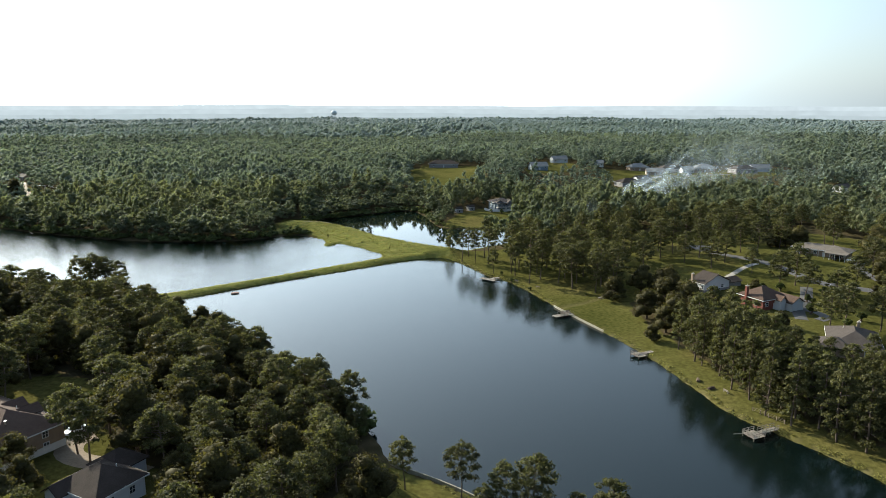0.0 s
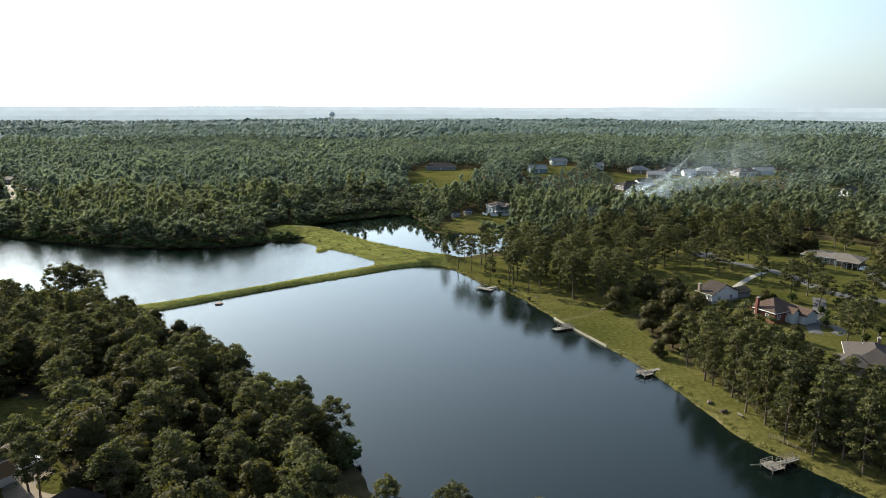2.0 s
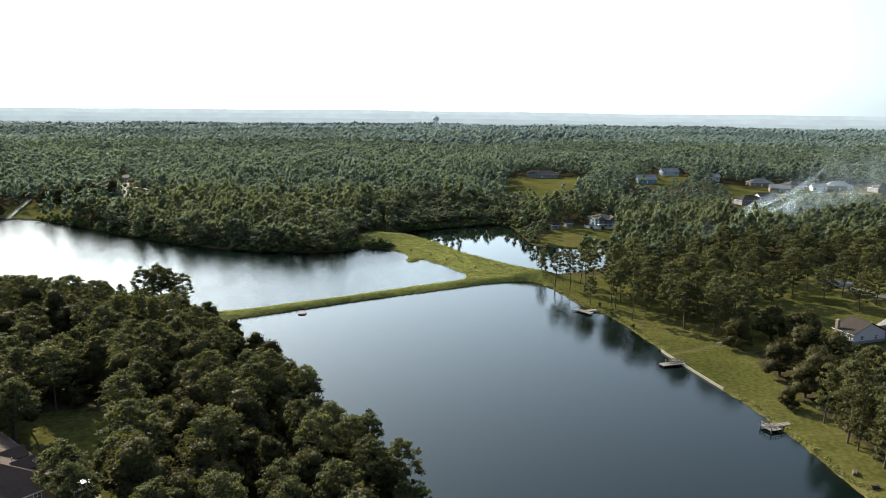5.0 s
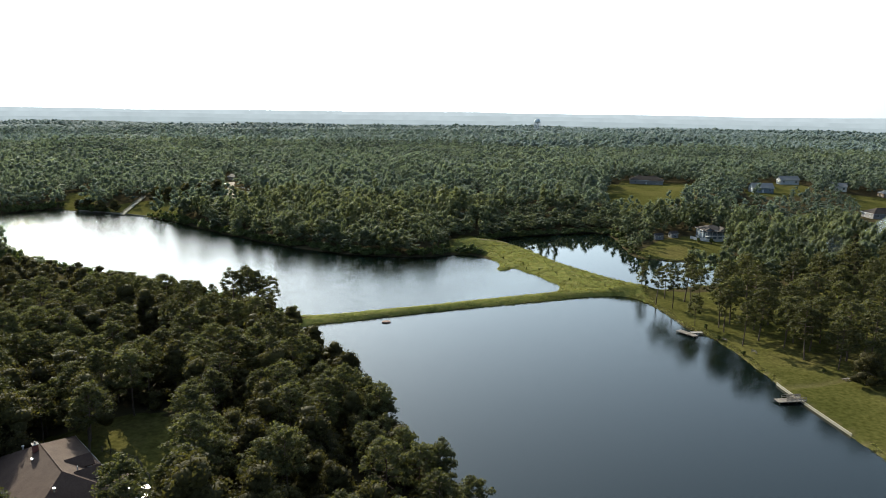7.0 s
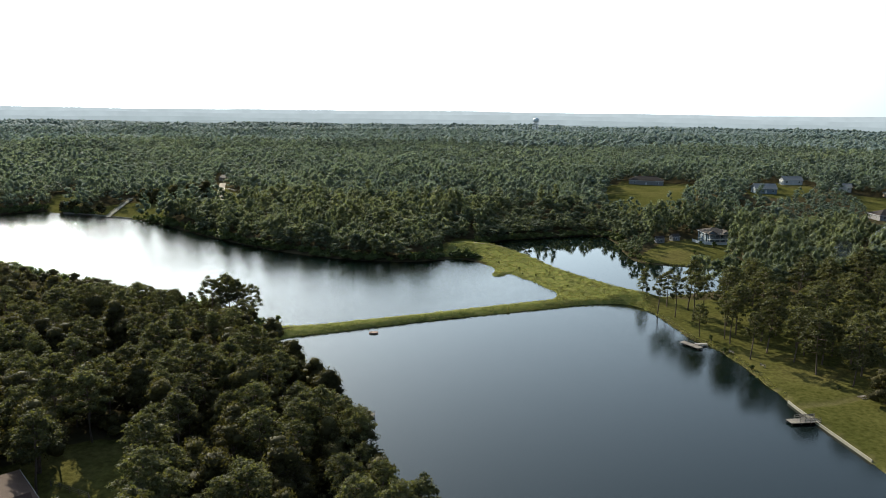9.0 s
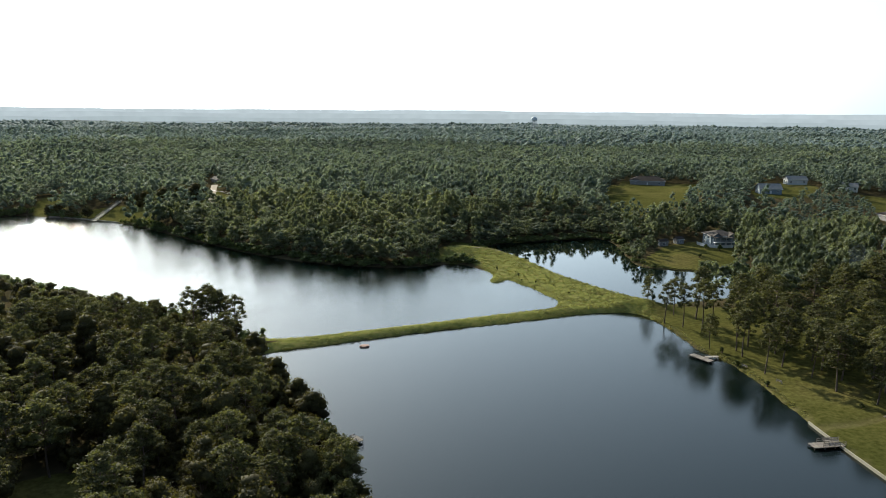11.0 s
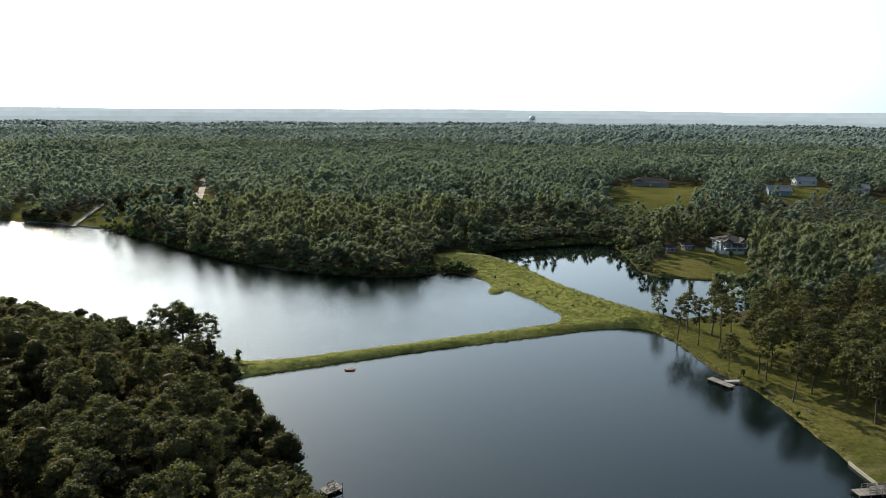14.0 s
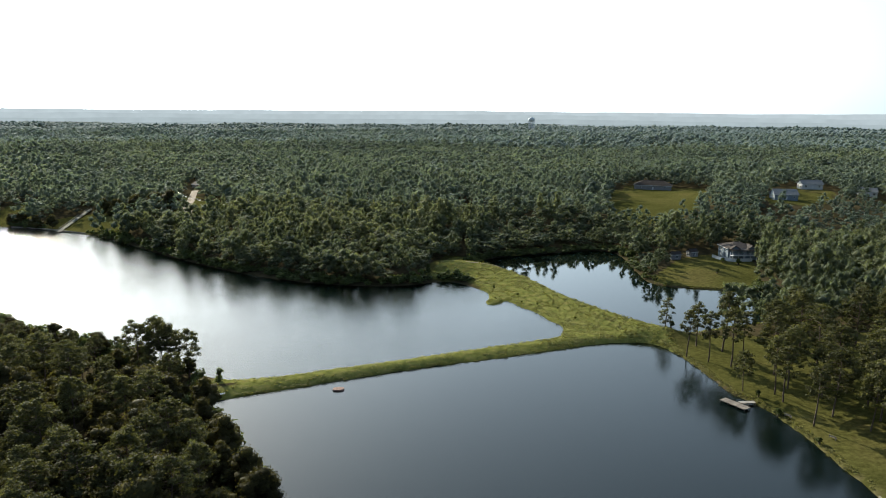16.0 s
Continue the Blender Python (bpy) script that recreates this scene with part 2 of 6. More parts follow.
def ground_material():
    m = bpy.data.materials.new("grass_and_leaf_litter")
    m.use_nodes = True
    n, l = m.node_tree.nodes, m.node_tree.links
    b = n["Principled BSDF"]
    b.inputs["Roughness"].default_value, b.inputs["Specular IOR Level"].default_value = 1.0, 0.0
    tc = n.new("ShaderNodeTexCoord")

    def tex(scale, detail=4):
        t = n.new("ShaderNodeTexNoise")
        t.inputs["Scale"].default_value, t.inputs["Detail"].default_value = scale, detail
        l.new(tc.outputs["Object"], t.inputs["Vector"])
        return t.outputs["Fac"]

    def ramp(fac, *stops):
        r = n.new("ShaderNodeValToRGB")
        e = r.color_ramp.elements
        while len(e) < len(stops):
            e.new(0.5)
        for k, (p, c) in zip(e, stops):
            k.position, k.color = p, (*c, 1)
        l.new(fac, r.inputs["Fac"])
        return r.outputs["Color"]

    def mix(fac, a, c, mode="MIX"):
        k = n.new("ShaderNodeMix")
        k.data_type, k.blend_type = "RGBA", mode
        if isinstance(fac, float):
            k.inputs["Factor"].default_value = fac
        else:
            l.new(fac, k.inputs["Factor"])
        l.new(a, k.inputs["A"])
        l.new(c, k.inputs["B"])
        return k.outputs["Result"]

    grass = ramp(tex(0.035, 5), (0.30, (0.045, 0.047, 0.014)), (0.52, (0.071, 0.069, 0.022)), (0.75, (0.106, 0.090, 0.036)))
    tufts = ramp(tex(0.9, 5), (0.3, (0.55, 0.56, 0.50)), (0.7, (1.08, 1.06, 1.0)))
    grass = mix(1.0, grass, tufts, "MULTIPLY")
    litter = ramp(tex(0.25, 5), (0.3, (0.028, 0.023, 0.012)), (0.5, (0.040, 0.034, 0.018)), (0.75, (0.062, 0.048, 0.028)))
    soil = ramp(tex(0.8, 5), (0.3, (0.085, 0.07, 0.035)), (0.7, (0.18, 0.145, 0.085)))
    wa, sa = n.new("ShaderNodeAttribute"), n.new("ShaderNodeAttribute")
    wa.attribute_name, sa.attribute_name = "woods", "soil"
    ragged = n.new("ShaderNodeMath")
    ragged.operation = "MULTIPLY_ADD"
    l.new(tex(0.4, 4), ragged.inputs[0])
    ragged.inputs[1].default_value = 0.7
    l.new(wa.outputs["Fac"], ragged.inputs[2])
    edge = n.new("ShaderNodeMapRange")
    edge.inputs["From Min"].default_value, edge.inputs["From Max"].default_value = 0.65, 0.95
    l.new(ragged.outputs[0], edge.inputs["Value"])
    c = mix(edge.outputs["Result"], grass, litter)
    c = mix(sa.outputs["Fac"], c, soil)
    ra = n.new("ShaderNodeAttribute")
    ra.attribute_name = "lush"
    lush = ramp(tex(0.5, 5), (0.3, (0.075, 0.082, 0.022)), (0.55, (0.125, 0.128, 0.036)), (0.75, (0.170, 0.150, 0.055)))
    c = mix(ra.outputs["Fac"], c, lush)
    l.new(c, b.inputs["Base Color"])
    bp = n.new("ShaderNodeBump")
    bp.inputs["Strength"].default_value, bp.inputs["Distance"].default_value = 0.6, 0.25
    l.new(tex(1.6, 5), bp.inputs["Height"])
    l.new(bp.outputs["Normal"], b.inputs["Normal"])
    return m


def water_material(name, calm, ripple):
    m = bpy.data.materials.new(name)
    m.use_nodes = True
    n, l = m.node_tree.nodes, m.node_tree.links
    b = n["Principled BSDF"]
    b.inputs["Base Color"].default_value = (0.002, 0.0046, 0.0042, 1)
    b.inputs["Roughness"].default_value, b.inputs["IOR"].default_value = (0.02 if calm else 0.03), 1.333
    tc = n.new("ShaderNodeTexCoord")
    mp = n.new("ShaderNodeMapping")
    mp.inputs["Rotation"].default_value = (0, 0, radians(25))
    mp.inputs["Scale"].default_value = (1.0, 0.6, 1.0)
    l.new(tc.outputs["Object"], mp.inputs["Vector"])
    w, s, g = (n.new("ShaderNodeTexNoise") for _ in range(3))
    for t, scale, detail in ((w, 2.2, 2), (s, 6.5, 2), (g, 0.018, 3)):
        t.inputs["Scale"].default_value, t.inputs["Detail"].default_value = scale, detail
        l.new(mp.outputs["Vector"], t.inputs["Vector"])
    gust = n.new("ShaderNodeMapRange")
    gust.inputs["From Min"].default_value, gust.inputs["From Max"].default_value = 0.35, 0.65
    gust.inputs["To Min"].default_value, gust.inputs["To Max"].default_value = (0.06, 0.16) if calm else (0.5, 1.0)
    l.new(g.outputs["Fac"], gust.inputs["Value"])
    add = n.new("ShaderNodeMath")
    add.operation = "MULTIPLY_ADD"
    add.inputs[1].default_value = 0.4
    l.new(s.outputs["Fac"], add.inputs[0])
    l.new(w.outputs["Fac"], add.inputs[2])
    bp = n.new("ShaderNodeBump")
    bp.inputs["Distance"].default_value = ripple
    l.new(gust.outputs["Result"], bp.inputs["Strength"])
    l.new(add.outputs[0], bp.inputs["Height"])
    l.new(bp.outputs["Normal"], b.inputs["Normal"])
    return m


GROUND = ground_material()
WATER = water_material("faintly_rippled_lake_water", False, 0.034)
WEST_WATER = water_material("wind_rippled_lake_water", False, 0.10)
POND = water_material("calm_pond_water", True, 0.04)


# emission that carries the haze of the far hills in its colour
def haze_glow_material(name, colour, strength):
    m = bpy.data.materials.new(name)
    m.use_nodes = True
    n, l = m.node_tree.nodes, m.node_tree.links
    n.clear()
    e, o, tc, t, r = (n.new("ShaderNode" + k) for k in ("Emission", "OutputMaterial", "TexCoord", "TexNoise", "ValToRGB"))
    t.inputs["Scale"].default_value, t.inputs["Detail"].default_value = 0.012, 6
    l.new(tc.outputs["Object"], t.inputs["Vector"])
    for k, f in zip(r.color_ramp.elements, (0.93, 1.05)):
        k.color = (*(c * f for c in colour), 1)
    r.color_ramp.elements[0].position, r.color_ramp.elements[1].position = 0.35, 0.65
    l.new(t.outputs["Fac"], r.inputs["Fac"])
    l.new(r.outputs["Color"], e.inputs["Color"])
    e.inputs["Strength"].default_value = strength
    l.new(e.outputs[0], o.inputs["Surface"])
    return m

# ---- plan of the lakes and the lie of the land ----
LAKE_MAIN = [
    (96, 60), (92, 95), (83.5, 116), (80, 124), (73, 135), (66, 145), (63.5, 157), (60, 174), (56, 187), (51.5, 200),
    (42, 221.5), (37, 237), (29, 259), (24, 268), (17, 274), (14, 284), (10, 292), (5.5, 300.5), (0.5, 306.5), (-4, 307.5),
    (-10.5, 305.3), (-19, 300.5), (-33, 288.5), (-48, 277), (-62, 267.5), (-74.5, 257), (-85.5, 247), (-96.5, 237.5), (-107, 229),
    (-100, 223), (-88, 214), (-75, 203), (-63, 191), (-53, 177), (-39, 160), (-25, 149), (-17, 139), (-12.5, 129),
    (-10.5, 123), (-6.5, 120.2), (1.5, 114.9), (8, 109), (14, 103.5), (24, 97), (40, 88), (62, 74),
]
LAKE_WEST = [
    (-118, 244.5), (-108, 242.6), (-96, 249.5), (-84, 259), (-70.5, 269), (-57, 280), (-43, 291), (-34, 298), (-29.5, 304), (-28, 310),
    (-30, 317), (-36, 322), (-40, 329), (-47, 334), (-51, 339), (-54.2, 341), (-55.2, 333.4), (-60, 333.6), (-60, 342),
    (-62, 349.5), (-70, 356), (-78, 361), (-85, 361), (-94, 351), (-108, 344), (-132, 341), (-156, 343.5), (-181, 350),
    (-203, 358.5), (-231, 370), (-253, 381), (-275, 391), (-298, 400), (-322, 403), (-346, 406), (-367, 403), (-381, 410),
    (-392, 392), (-402, 362), (-400, 330), (-300, 288), (-216, 263), (-165, 252.5),
]
POND_EAST = [
    (-82, 395), (-63, 385.5), (-46, 367), (-33, 349.5), (-21.5, 337.5), (-11.5, 329), (-3, 322), (5, 318.5), (10, 320), (22, 330.5),
    (36, 341), (46, 352), (49, 372), (41, 387), (24, 381.5), (5, 381), (-2, 384.5), (-6, 397), (-10.5, 418), (-15, 435), (-22, 449),
    (-42, 437), (-60, 424), (-73, 414),
]
DAM_CREST = [(-90, 381), (-78, 386.5), (-62, 381.5), (-45, 362.5), (-32, 345), (-20.5, 333), (-10.5, 324.5), (-1.5, 317.5), (4, 314.5)]
# x, y, height of the land well away from the water
HEIGHTS = [
    (60, 275, 2.6), (90, 237, 2.6), (97, 212, 3.2), (108, 172, 3.0), (150, 270, 7.6), (175, 590, 11.0), (105, 630, 16.5), (78, 570, 15.5),
    (0, 645, 10.5), (5, 540, 9.0), (33, 436, 1.8), (120, 430, 5.0), (-10, 470, 2.5), (50, 480, 4.0), (120, 500, 7.0), (-120, 480, 5.0), (250, 580, 12.0), (280, 470, 10.5), (-262, 440, 8.5), (-230, 612, 10.0),
    (-100, 400, 4.5), (-85, 140, 5.0), (-58, 106, 4.6), (-150, 210, 4.0), (-40, 135, 3.0), (-340, 450, 4.0), (300, 200, 9.0),
    (-300, 900, 9.0), (100, 950, 12.0), (500, 1000, 14.0), (-800, 1200, 2.0), (0, 1700, 6.0), (900, 1800, 6.0), (-900, 2200, -8.0), (-300, 2400, 0.0), (700, 2600, 2.0),
]


def chaikin(pts, rounds=2, closed=True):
    p = np.array(pts, float)
    for _ in range(rounds):
        q = np.roll(p, -1, 0) if closed else p[1:]
        a = p if closed else p[:-1]
        p = np.stack([a * 0.75 + q * 0.25, a * 0.25 + q * 0.75], 1).reshape(-1, 2)
    return p


def inside(poly, x, y):
    hit = np.zeros(x.shape, bool)
    px, py = poly[:, 0], poly[:, 1]
    qx, qy = np.roll(px, -1), np.roll(py, -1)
    for a, b, c, d in zip(px, py, qx, qy):
        cross = (b > y) != (d > y)
        hit ^= cross & (x < (c - a) * (y - b) / (d - b + 1e-12) + a)
    return hit


def path_distance(pts, x, y, closed=False):
    best = np.full(x.shape, 1e9)
    q = np.roll(pts, -1, 0) if closed else pts[1:]
    for (a, b), (c, d) in zip(pts if closed else pts[:-1], q):
        ux, uy = c - a, d - b
        t = np.clip(((x - a) * ux + (y - b) * uy) / (ux * ux + uy * uy + 1e-12), 0, 1)
        best = np.minimum(best, (x - a - t * ux) ** 2 + (y - b - t * uy) ** 2)
    return np.sqrt(best)


LAKES = [chaikin(p) for p in (LAKE_MAIN, LAKE_WEST, POND_EAST)]
DITCH = np.array([(41, 228), (49, 231.5), (60, 238.6)])
CREST = chaikin(DAM_CREST, 2, False)
CAUSEWAY = np.array([(-107, 235.5), (-91, 248), (-66, 268.5), (-38, 292.5), (-22, 303.5), (-6, 311)])


def wave2(x, y, size, seed):
    """Cheap smooth unevenness between -1 and 1."""
    a = seed * 1.7
    return (np.sin(x / size + a) * np.cos(y / size * 1.13 - a) + 0.6 * np.sin(x / size * 2.3 - 2 * a + 1.3 * np.sin(y / size * 1.7)) * np.cos(y / size * 1.9 + a)) / 1.5


def shore(x, y):
    """Metres from the nearest water, negative in the lakes."""
    x, y = np.asarray(x, float), np.asarray(y, float)
    out = np.full(x.shape, 400.0)
    near = (x > -800) & (x < 500) & (y > -350) & (y < 850)
    if near.any():
        px, py = x[near], y[near]
        d = np.full(px.shape, 1e9)
        for lake in LAKES:
            e = path_distance(lake, px, py, True)
            d = np.minimum(d, np.where(inside(lake, px, py), -e, e))
        out[near] = np.minimum(d, 400)
    return out + 0.35 * wave2(x, y, 2.3, 1)


def height(x, y, d=None):
    x, y = np.asarray(x, float), np.asarray(y, float)
    d = shore(x, y) if d is None else d
    num, den = np.zeros(x.shape), np.zeros(x.shape)
    for a, b, h in HEIGHTS:
        w = 1 / ((x - a) ** 2 + (y - b) ** 2 + 400.0) ** 1.3
        num, den = num + w * h, den + w
    hill = num / den + 0.9 * wave2(x, y, 34, 2) + 8.0 * wave2(x, y, 190, 3) * np.clip((np.hypot(x, y) - 600) / 500, 0, 1)
    far = np.hypot(x, y)
    hill = hill - 6 * np.clip((far - 1500) / 1200, 0, 1) ** 1.2
    land = 0.6 * (1 - np.exp(-np.maximum(d, 0) / 0.7)) + 0.016 * np.clip(d, 0, 20)
    rise = np.clip(d / 55, 0, 1)
    land = land + np.maximum(hill - 0.6, -12) * rise * rise * (3 - 2 * rise)
    ditch = path_distance(DITCH, x, y)
    land = land - 0.45 * np.exp(-((ditch / 1.1) ** 2))
    c = path_distance(CREST, x, y)
    land = land + np.where(d > 0, 2.8 * np.clip(1 - (c - 1.2) / 11.5, 0, 1) * np.clip(d / 4, 0, 1), 0)
    land = land + 0.6 * np.exp(-((path_distance(CAUSEWAY, x, y) / 2.7) ** 4))
    return np.where(d > 0, land, np.maximum(-2.5, d * 0.5))


# lawns, clearings and roads keep the woods off
LAWNS = [chaikin(p) for p in (
    [(38, 219), (48, 178), (56, 150), (76, 110), (90, 110), (96, 118), (76, 148), (72, 172), (67, 200), (62, 225), (75, 240), (96, 212), (94, 176), (98, 152), (122, 148), (150, 160), (172, 190), (190, 250),
     (216, 300), (172, 346), (110, 345), (70, 335), (40, 322), (10, 318), (0, 309), (20, 274)],
    [(-3, 381), (30, 382), (42, 392), (44, 425), (44, 446), (28, 446), (12, 432), (4, 408)],
    [(-32, 590), (-28, 506), (6, 499), (26, 540), (48, 640), (20, 662), (-25, 655)],
    [(-100, 157), (-85, 155), (-74, 140), (-66, 122), (-46, 110), (-50, 96), (-75, 92), (-100, 112), (-112, 130)],
    [(-350, 405), (-296, 399), (-290, 408), (-284, 436), (-276, 447), (-330, 452), (-352, 430)],
    [(-420, 455), (-372, 400), (-362, 404), (-370, 430), (-400, 470)],
    [(-248, 418), (-225, 432), (-250, 465), (-290, 490), (-320, 525), (-330, 520), (-285, 455), (-262, 425)],
    [(60, 560), (90, 545), (125, 620), (112, 660), (90, 640)],
    [(128, 600), (140, 505), (185, 545), (300, 560), (290, 610), (200, 625)],
    [(-15, 125), (-10.5, 122), (2, 114), (7, 106), (-14, 104)],
    [(262, 462), (290, 462), (290, 482), (262, 482)],
    [(55, 478), (78, 466), (88, 480), (62, 492)],
    [(-165, 905), (-135, 900), (-138, 935), (-168, 935)],
)]


def lawn_mask(x, y):
    m = np.zeros(x.shape, bool)
    for p in LAWNS:
        m |= inside(p, x, y)
    return m


def sheet(name, verts, faces, mat=None, smooth=False):
    """A mesh object from numpy arrays; faces all have the same number of corners."""
    me = bpy.data.meshes.new(name)
    verts, faces = np.asarray(verts, np.float32), np.asarray(faces, np.int32)
    k = faces.shape[1]
    me.vertices.add(len(verts))
    me.vertices.foreach_set("co", verts.ravel())
    me.loops.add(faces.size)
    me.loops.foreach_set("vertex_index", faces.ravel())
    me.polygons.add(len(faces))
    me.polygons.foreach_set("loop_start", np.arange(0, faces.size, k, dtype=np.int32))
    if smooth:
        me.polygons.foreach_set("use_smooth", np.ones(len(faces), bool))
    me.update(calc_edges=True)
    if mat:
        me.materials.append(mat)
    return me


def ground_axis(lo, fine_lo, fine_hi, hi, step):
    core = list(np.arange(fine_lo, fine_hi + 1e-6, step))
    up, down, s = [], [], step
    v = fine_hi
    while v < hi:
        s *= 1.16
        v += s
        up.append(min(v, hi))
    v, s = fine_lo, step
    while v > lo:
        s *= 1.16
        v -= s
        down.append(max(v, lo))
    return np.array(down[::-1] + core + up)


gx, gy = ground_axis(-4600, -395, 195, 4600, 1.8), ground_axis(-900, 95, 470, 4900, 1.8)
GX, GY = np.meshgrid(gx, gy)
GX, GY = GX.ravel(), GY.ravel()
GD = shore(GX, GY)
GZ = height(GX, GY, GD)
nx = len(gx)
rows_, cols_ = np.meshgrid(np.arange(len(gy) - 1), np.arange(nx - 1), indexing="ij")
i0 = (rows_ * nx + cols_).ravel()
ground_me = sheet("ground", np.stack([GX, GY, GZ], 1), np.stack([i0, i0 + 1, i0 + nx + 1, i0 + nx], 1), GROUND, True)
lawn_m = lawn_mask(GX, GY)
crest_d = path_distance(CREST, GX, GY)
park = np.clip(1.2 - np.abs(np.hypot((GX - 75) / 60, (GY - 262) / 38)), 0, 1)
woods = np.where(lawn_m, 0.08 + 0.26 * park, 0.85)
cause = (GD > 0) & (GD < 5) & (GX > -112) & (GX < 5) & (GY > 225) & (GY < 315)
woods = np.where((crest_d < 22) & (GX < 6) & (GX > -95) | (crest_d < 40) & (GX > -66) & (GX < 6) & (GD < 9) | cause, 0.0, woods)
attr = ground_me.attributes.new("woods", "FLOAT", "POINT")
attr.data.foreach_set("value", woods.astype(np.float32))
soil = np.clip(1 - np.abs(GD - 0.1) / 0.6, 0, 1) * np.where(GX < 5, 0.1, 0.5) + 0.3 * np.exp(-((path_distance(DITCH, GX, GY) / 1.0) ** 2))
attr = ground_me.attributes.new("lush", "FLOAT", "POINT")
attr.data.foreach_set("value", np.where(((crest_d < 20) & (GX < 4) & (GX > -92) | cause | (crest_d < 40) & (GX > -66) & (GX < 4) & (GD < 9)) & (GD > -3), 1.0, 0.0).astype(np.float32))
attr = ground_me.attributes.new("soil", "FLOAT", "POINT")
attr.data.foreach_set("value", soil.astype(np.float32))
tagged(new("ground", ground_me), "mown grass, weedy banks and brown leaf litter under woods", "ground", kind="structure")

def water_sheet(name, mat, label, corners):
    bm = bmesh.new()
    bm.faces.new([bm.verts.new((x, y, 0.0)) for x, y in corners])
    bmesh.ops.recalc_face_normals(bm, faces=bm.faces)
    if bm.faces[:][0].normal.z < 0:
        bmesh.ops.reverse_faces(bm, faces=bm.faces)
    bmesh.ops.triangulate(bm, faces=bm.faces)
    me = bpy.data.meshes.new(name)
    bm.to_mesh(me)
    bm.free()
    me.materials.append(mat)
    tagged(new(name, me), label, "lake", kind="structure")


# the pond lies behind its dam, and the two sheets meet under the dam
SEAM = [(130, 300), (4, 314.5), (-10.5, 325), (-20.5, 333.5), (-32, 345.5), (-45, 363), (-61, 382.5), (-78, 388), (-100, 394), (-100, 470)]
BAR = [tuple(p) for p in CAUSEWAY]
water_sheet("water", WATER, "dark lake water with a faint wind ripple", [(-430, 240), (-430, 45), (130, 45)] + SEAM[:2] + BAR[::-1])
water_sheet("water", WEST_WATER, "bright lake water broken by wind ripples", [(-430, 470), (-430, 240)] + BAR + SEAM[1:])
water_sheet("water", POND, "calm dark pond water mirroring trees and sky", SEAM[::-1] + [(130, 470)])


def gz(x, y):
    return float(height(np.array([x]), np.array([y]))[0])


# far country several kilometres off, its haze painted as glowing colour, paler with distance
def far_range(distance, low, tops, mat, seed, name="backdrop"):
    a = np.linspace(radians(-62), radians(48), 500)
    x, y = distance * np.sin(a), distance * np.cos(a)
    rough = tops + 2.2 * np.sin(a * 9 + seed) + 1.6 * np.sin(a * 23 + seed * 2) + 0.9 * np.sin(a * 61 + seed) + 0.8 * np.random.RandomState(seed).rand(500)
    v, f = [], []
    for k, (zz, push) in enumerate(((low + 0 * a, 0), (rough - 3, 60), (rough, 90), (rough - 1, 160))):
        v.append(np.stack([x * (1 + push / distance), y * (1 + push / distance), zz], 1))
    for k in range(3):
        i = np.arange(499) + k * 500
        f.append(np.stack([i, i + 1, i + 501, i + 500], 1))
    return tagged(new(name, sheet(name, np.concatenate(v), np.concatenate(f), mat, True)), "wooded hills with pale blue haze painted as glowing colour", "far hills", kind="structure")


far_range(2980, -40, 6, haze_glow_material("haze_glow_near", (0.195, 0.218, 0.218), 1.0), 1)
far_range(3400, -40, 17, haze_glow_material("haze_glow_middle", (0.222, 0.245, 0.247), 1.0), 2)
far_range(4000, -40, 33, haze_glow_material("haze_glow_far", (0.250, 0.272, 0.275), 1.0), 3)
far_range(4600, -40, 50.5, haze_glow_material("haze_glow_farthest", (0.275, 0.296, 0.300), 1.0), 4)

# ---- trees ----
def ico(sub):
    bm = bmesh.new()
    bmesh.ops.create_icosphere(bm, subdivisions=sub, radius=1)
    v = np.array([p.co[:] for p in bm.verts])
    f = np.array([[p.index for p in q.verts] for q in bm.faces])
    bm.free()
    return v, f


ICO1 = ico(1)
OCT = (np.array([(1, 0, 0), (0, 1, 0), (-1, 0, 0), (0, -1, 0), (0, 0, 1), (0, 0, -1)], float), np.array([(0, 1, 4), (1, 2, 4), (2, 3, 4), (3, 0, 4), (1, 0, 5), (2, 1, 5), (3, 2, 5), (0, 3, 5)]))


def blob(rs, centre, radii, base, rough=0.25):
    v, f = base
    bump = 1 + rough * (rs.rand(len(v), 1) - 0.5) * 2
    return v * bump * np.asarray(radii) + np.asarray(centre), f


def leaves(rs, centre, radii, count, size, up=0.25):
    """Loose triangular sprays of leaves over a lobe of the crown."""
    n = rs.randn(count, 3)
    n /= np.linalg.norm(n, axis=1, keepdims=True) + 1e-9
    n[:, 2] = np.where(n[:, 2] < -0.5, -n[:, 2], n[:, 2])
    p = np.asarray(centre) + n * np.asarray(radii) * (0.55 + 0.62 * rs.rand(count, 1))
    out = n + 0.9 * rs.randn(count, 3) + (0, 0, up)
    out /= np.linalg.norm(out, axis=1, keepdims=True) + 1e-9
    t = np.cross(out, rs.randn(count, 3))
    t /= np.linalg.norm(t, axis=1, keepdims=True) + 1e-9
    b = np.cross(out, t)
    s = size * (0.6 + 0.8 * rs.rand(count, 1))
    v = np.stack([p + t * s, p - t * s * 0.5 + b * s * 0.8, p - t * s * 0.6 - b * s * 0.7], 1).reshape(-1, 3)
    return v, np.arange(count * 3).reshape(-1, 3)


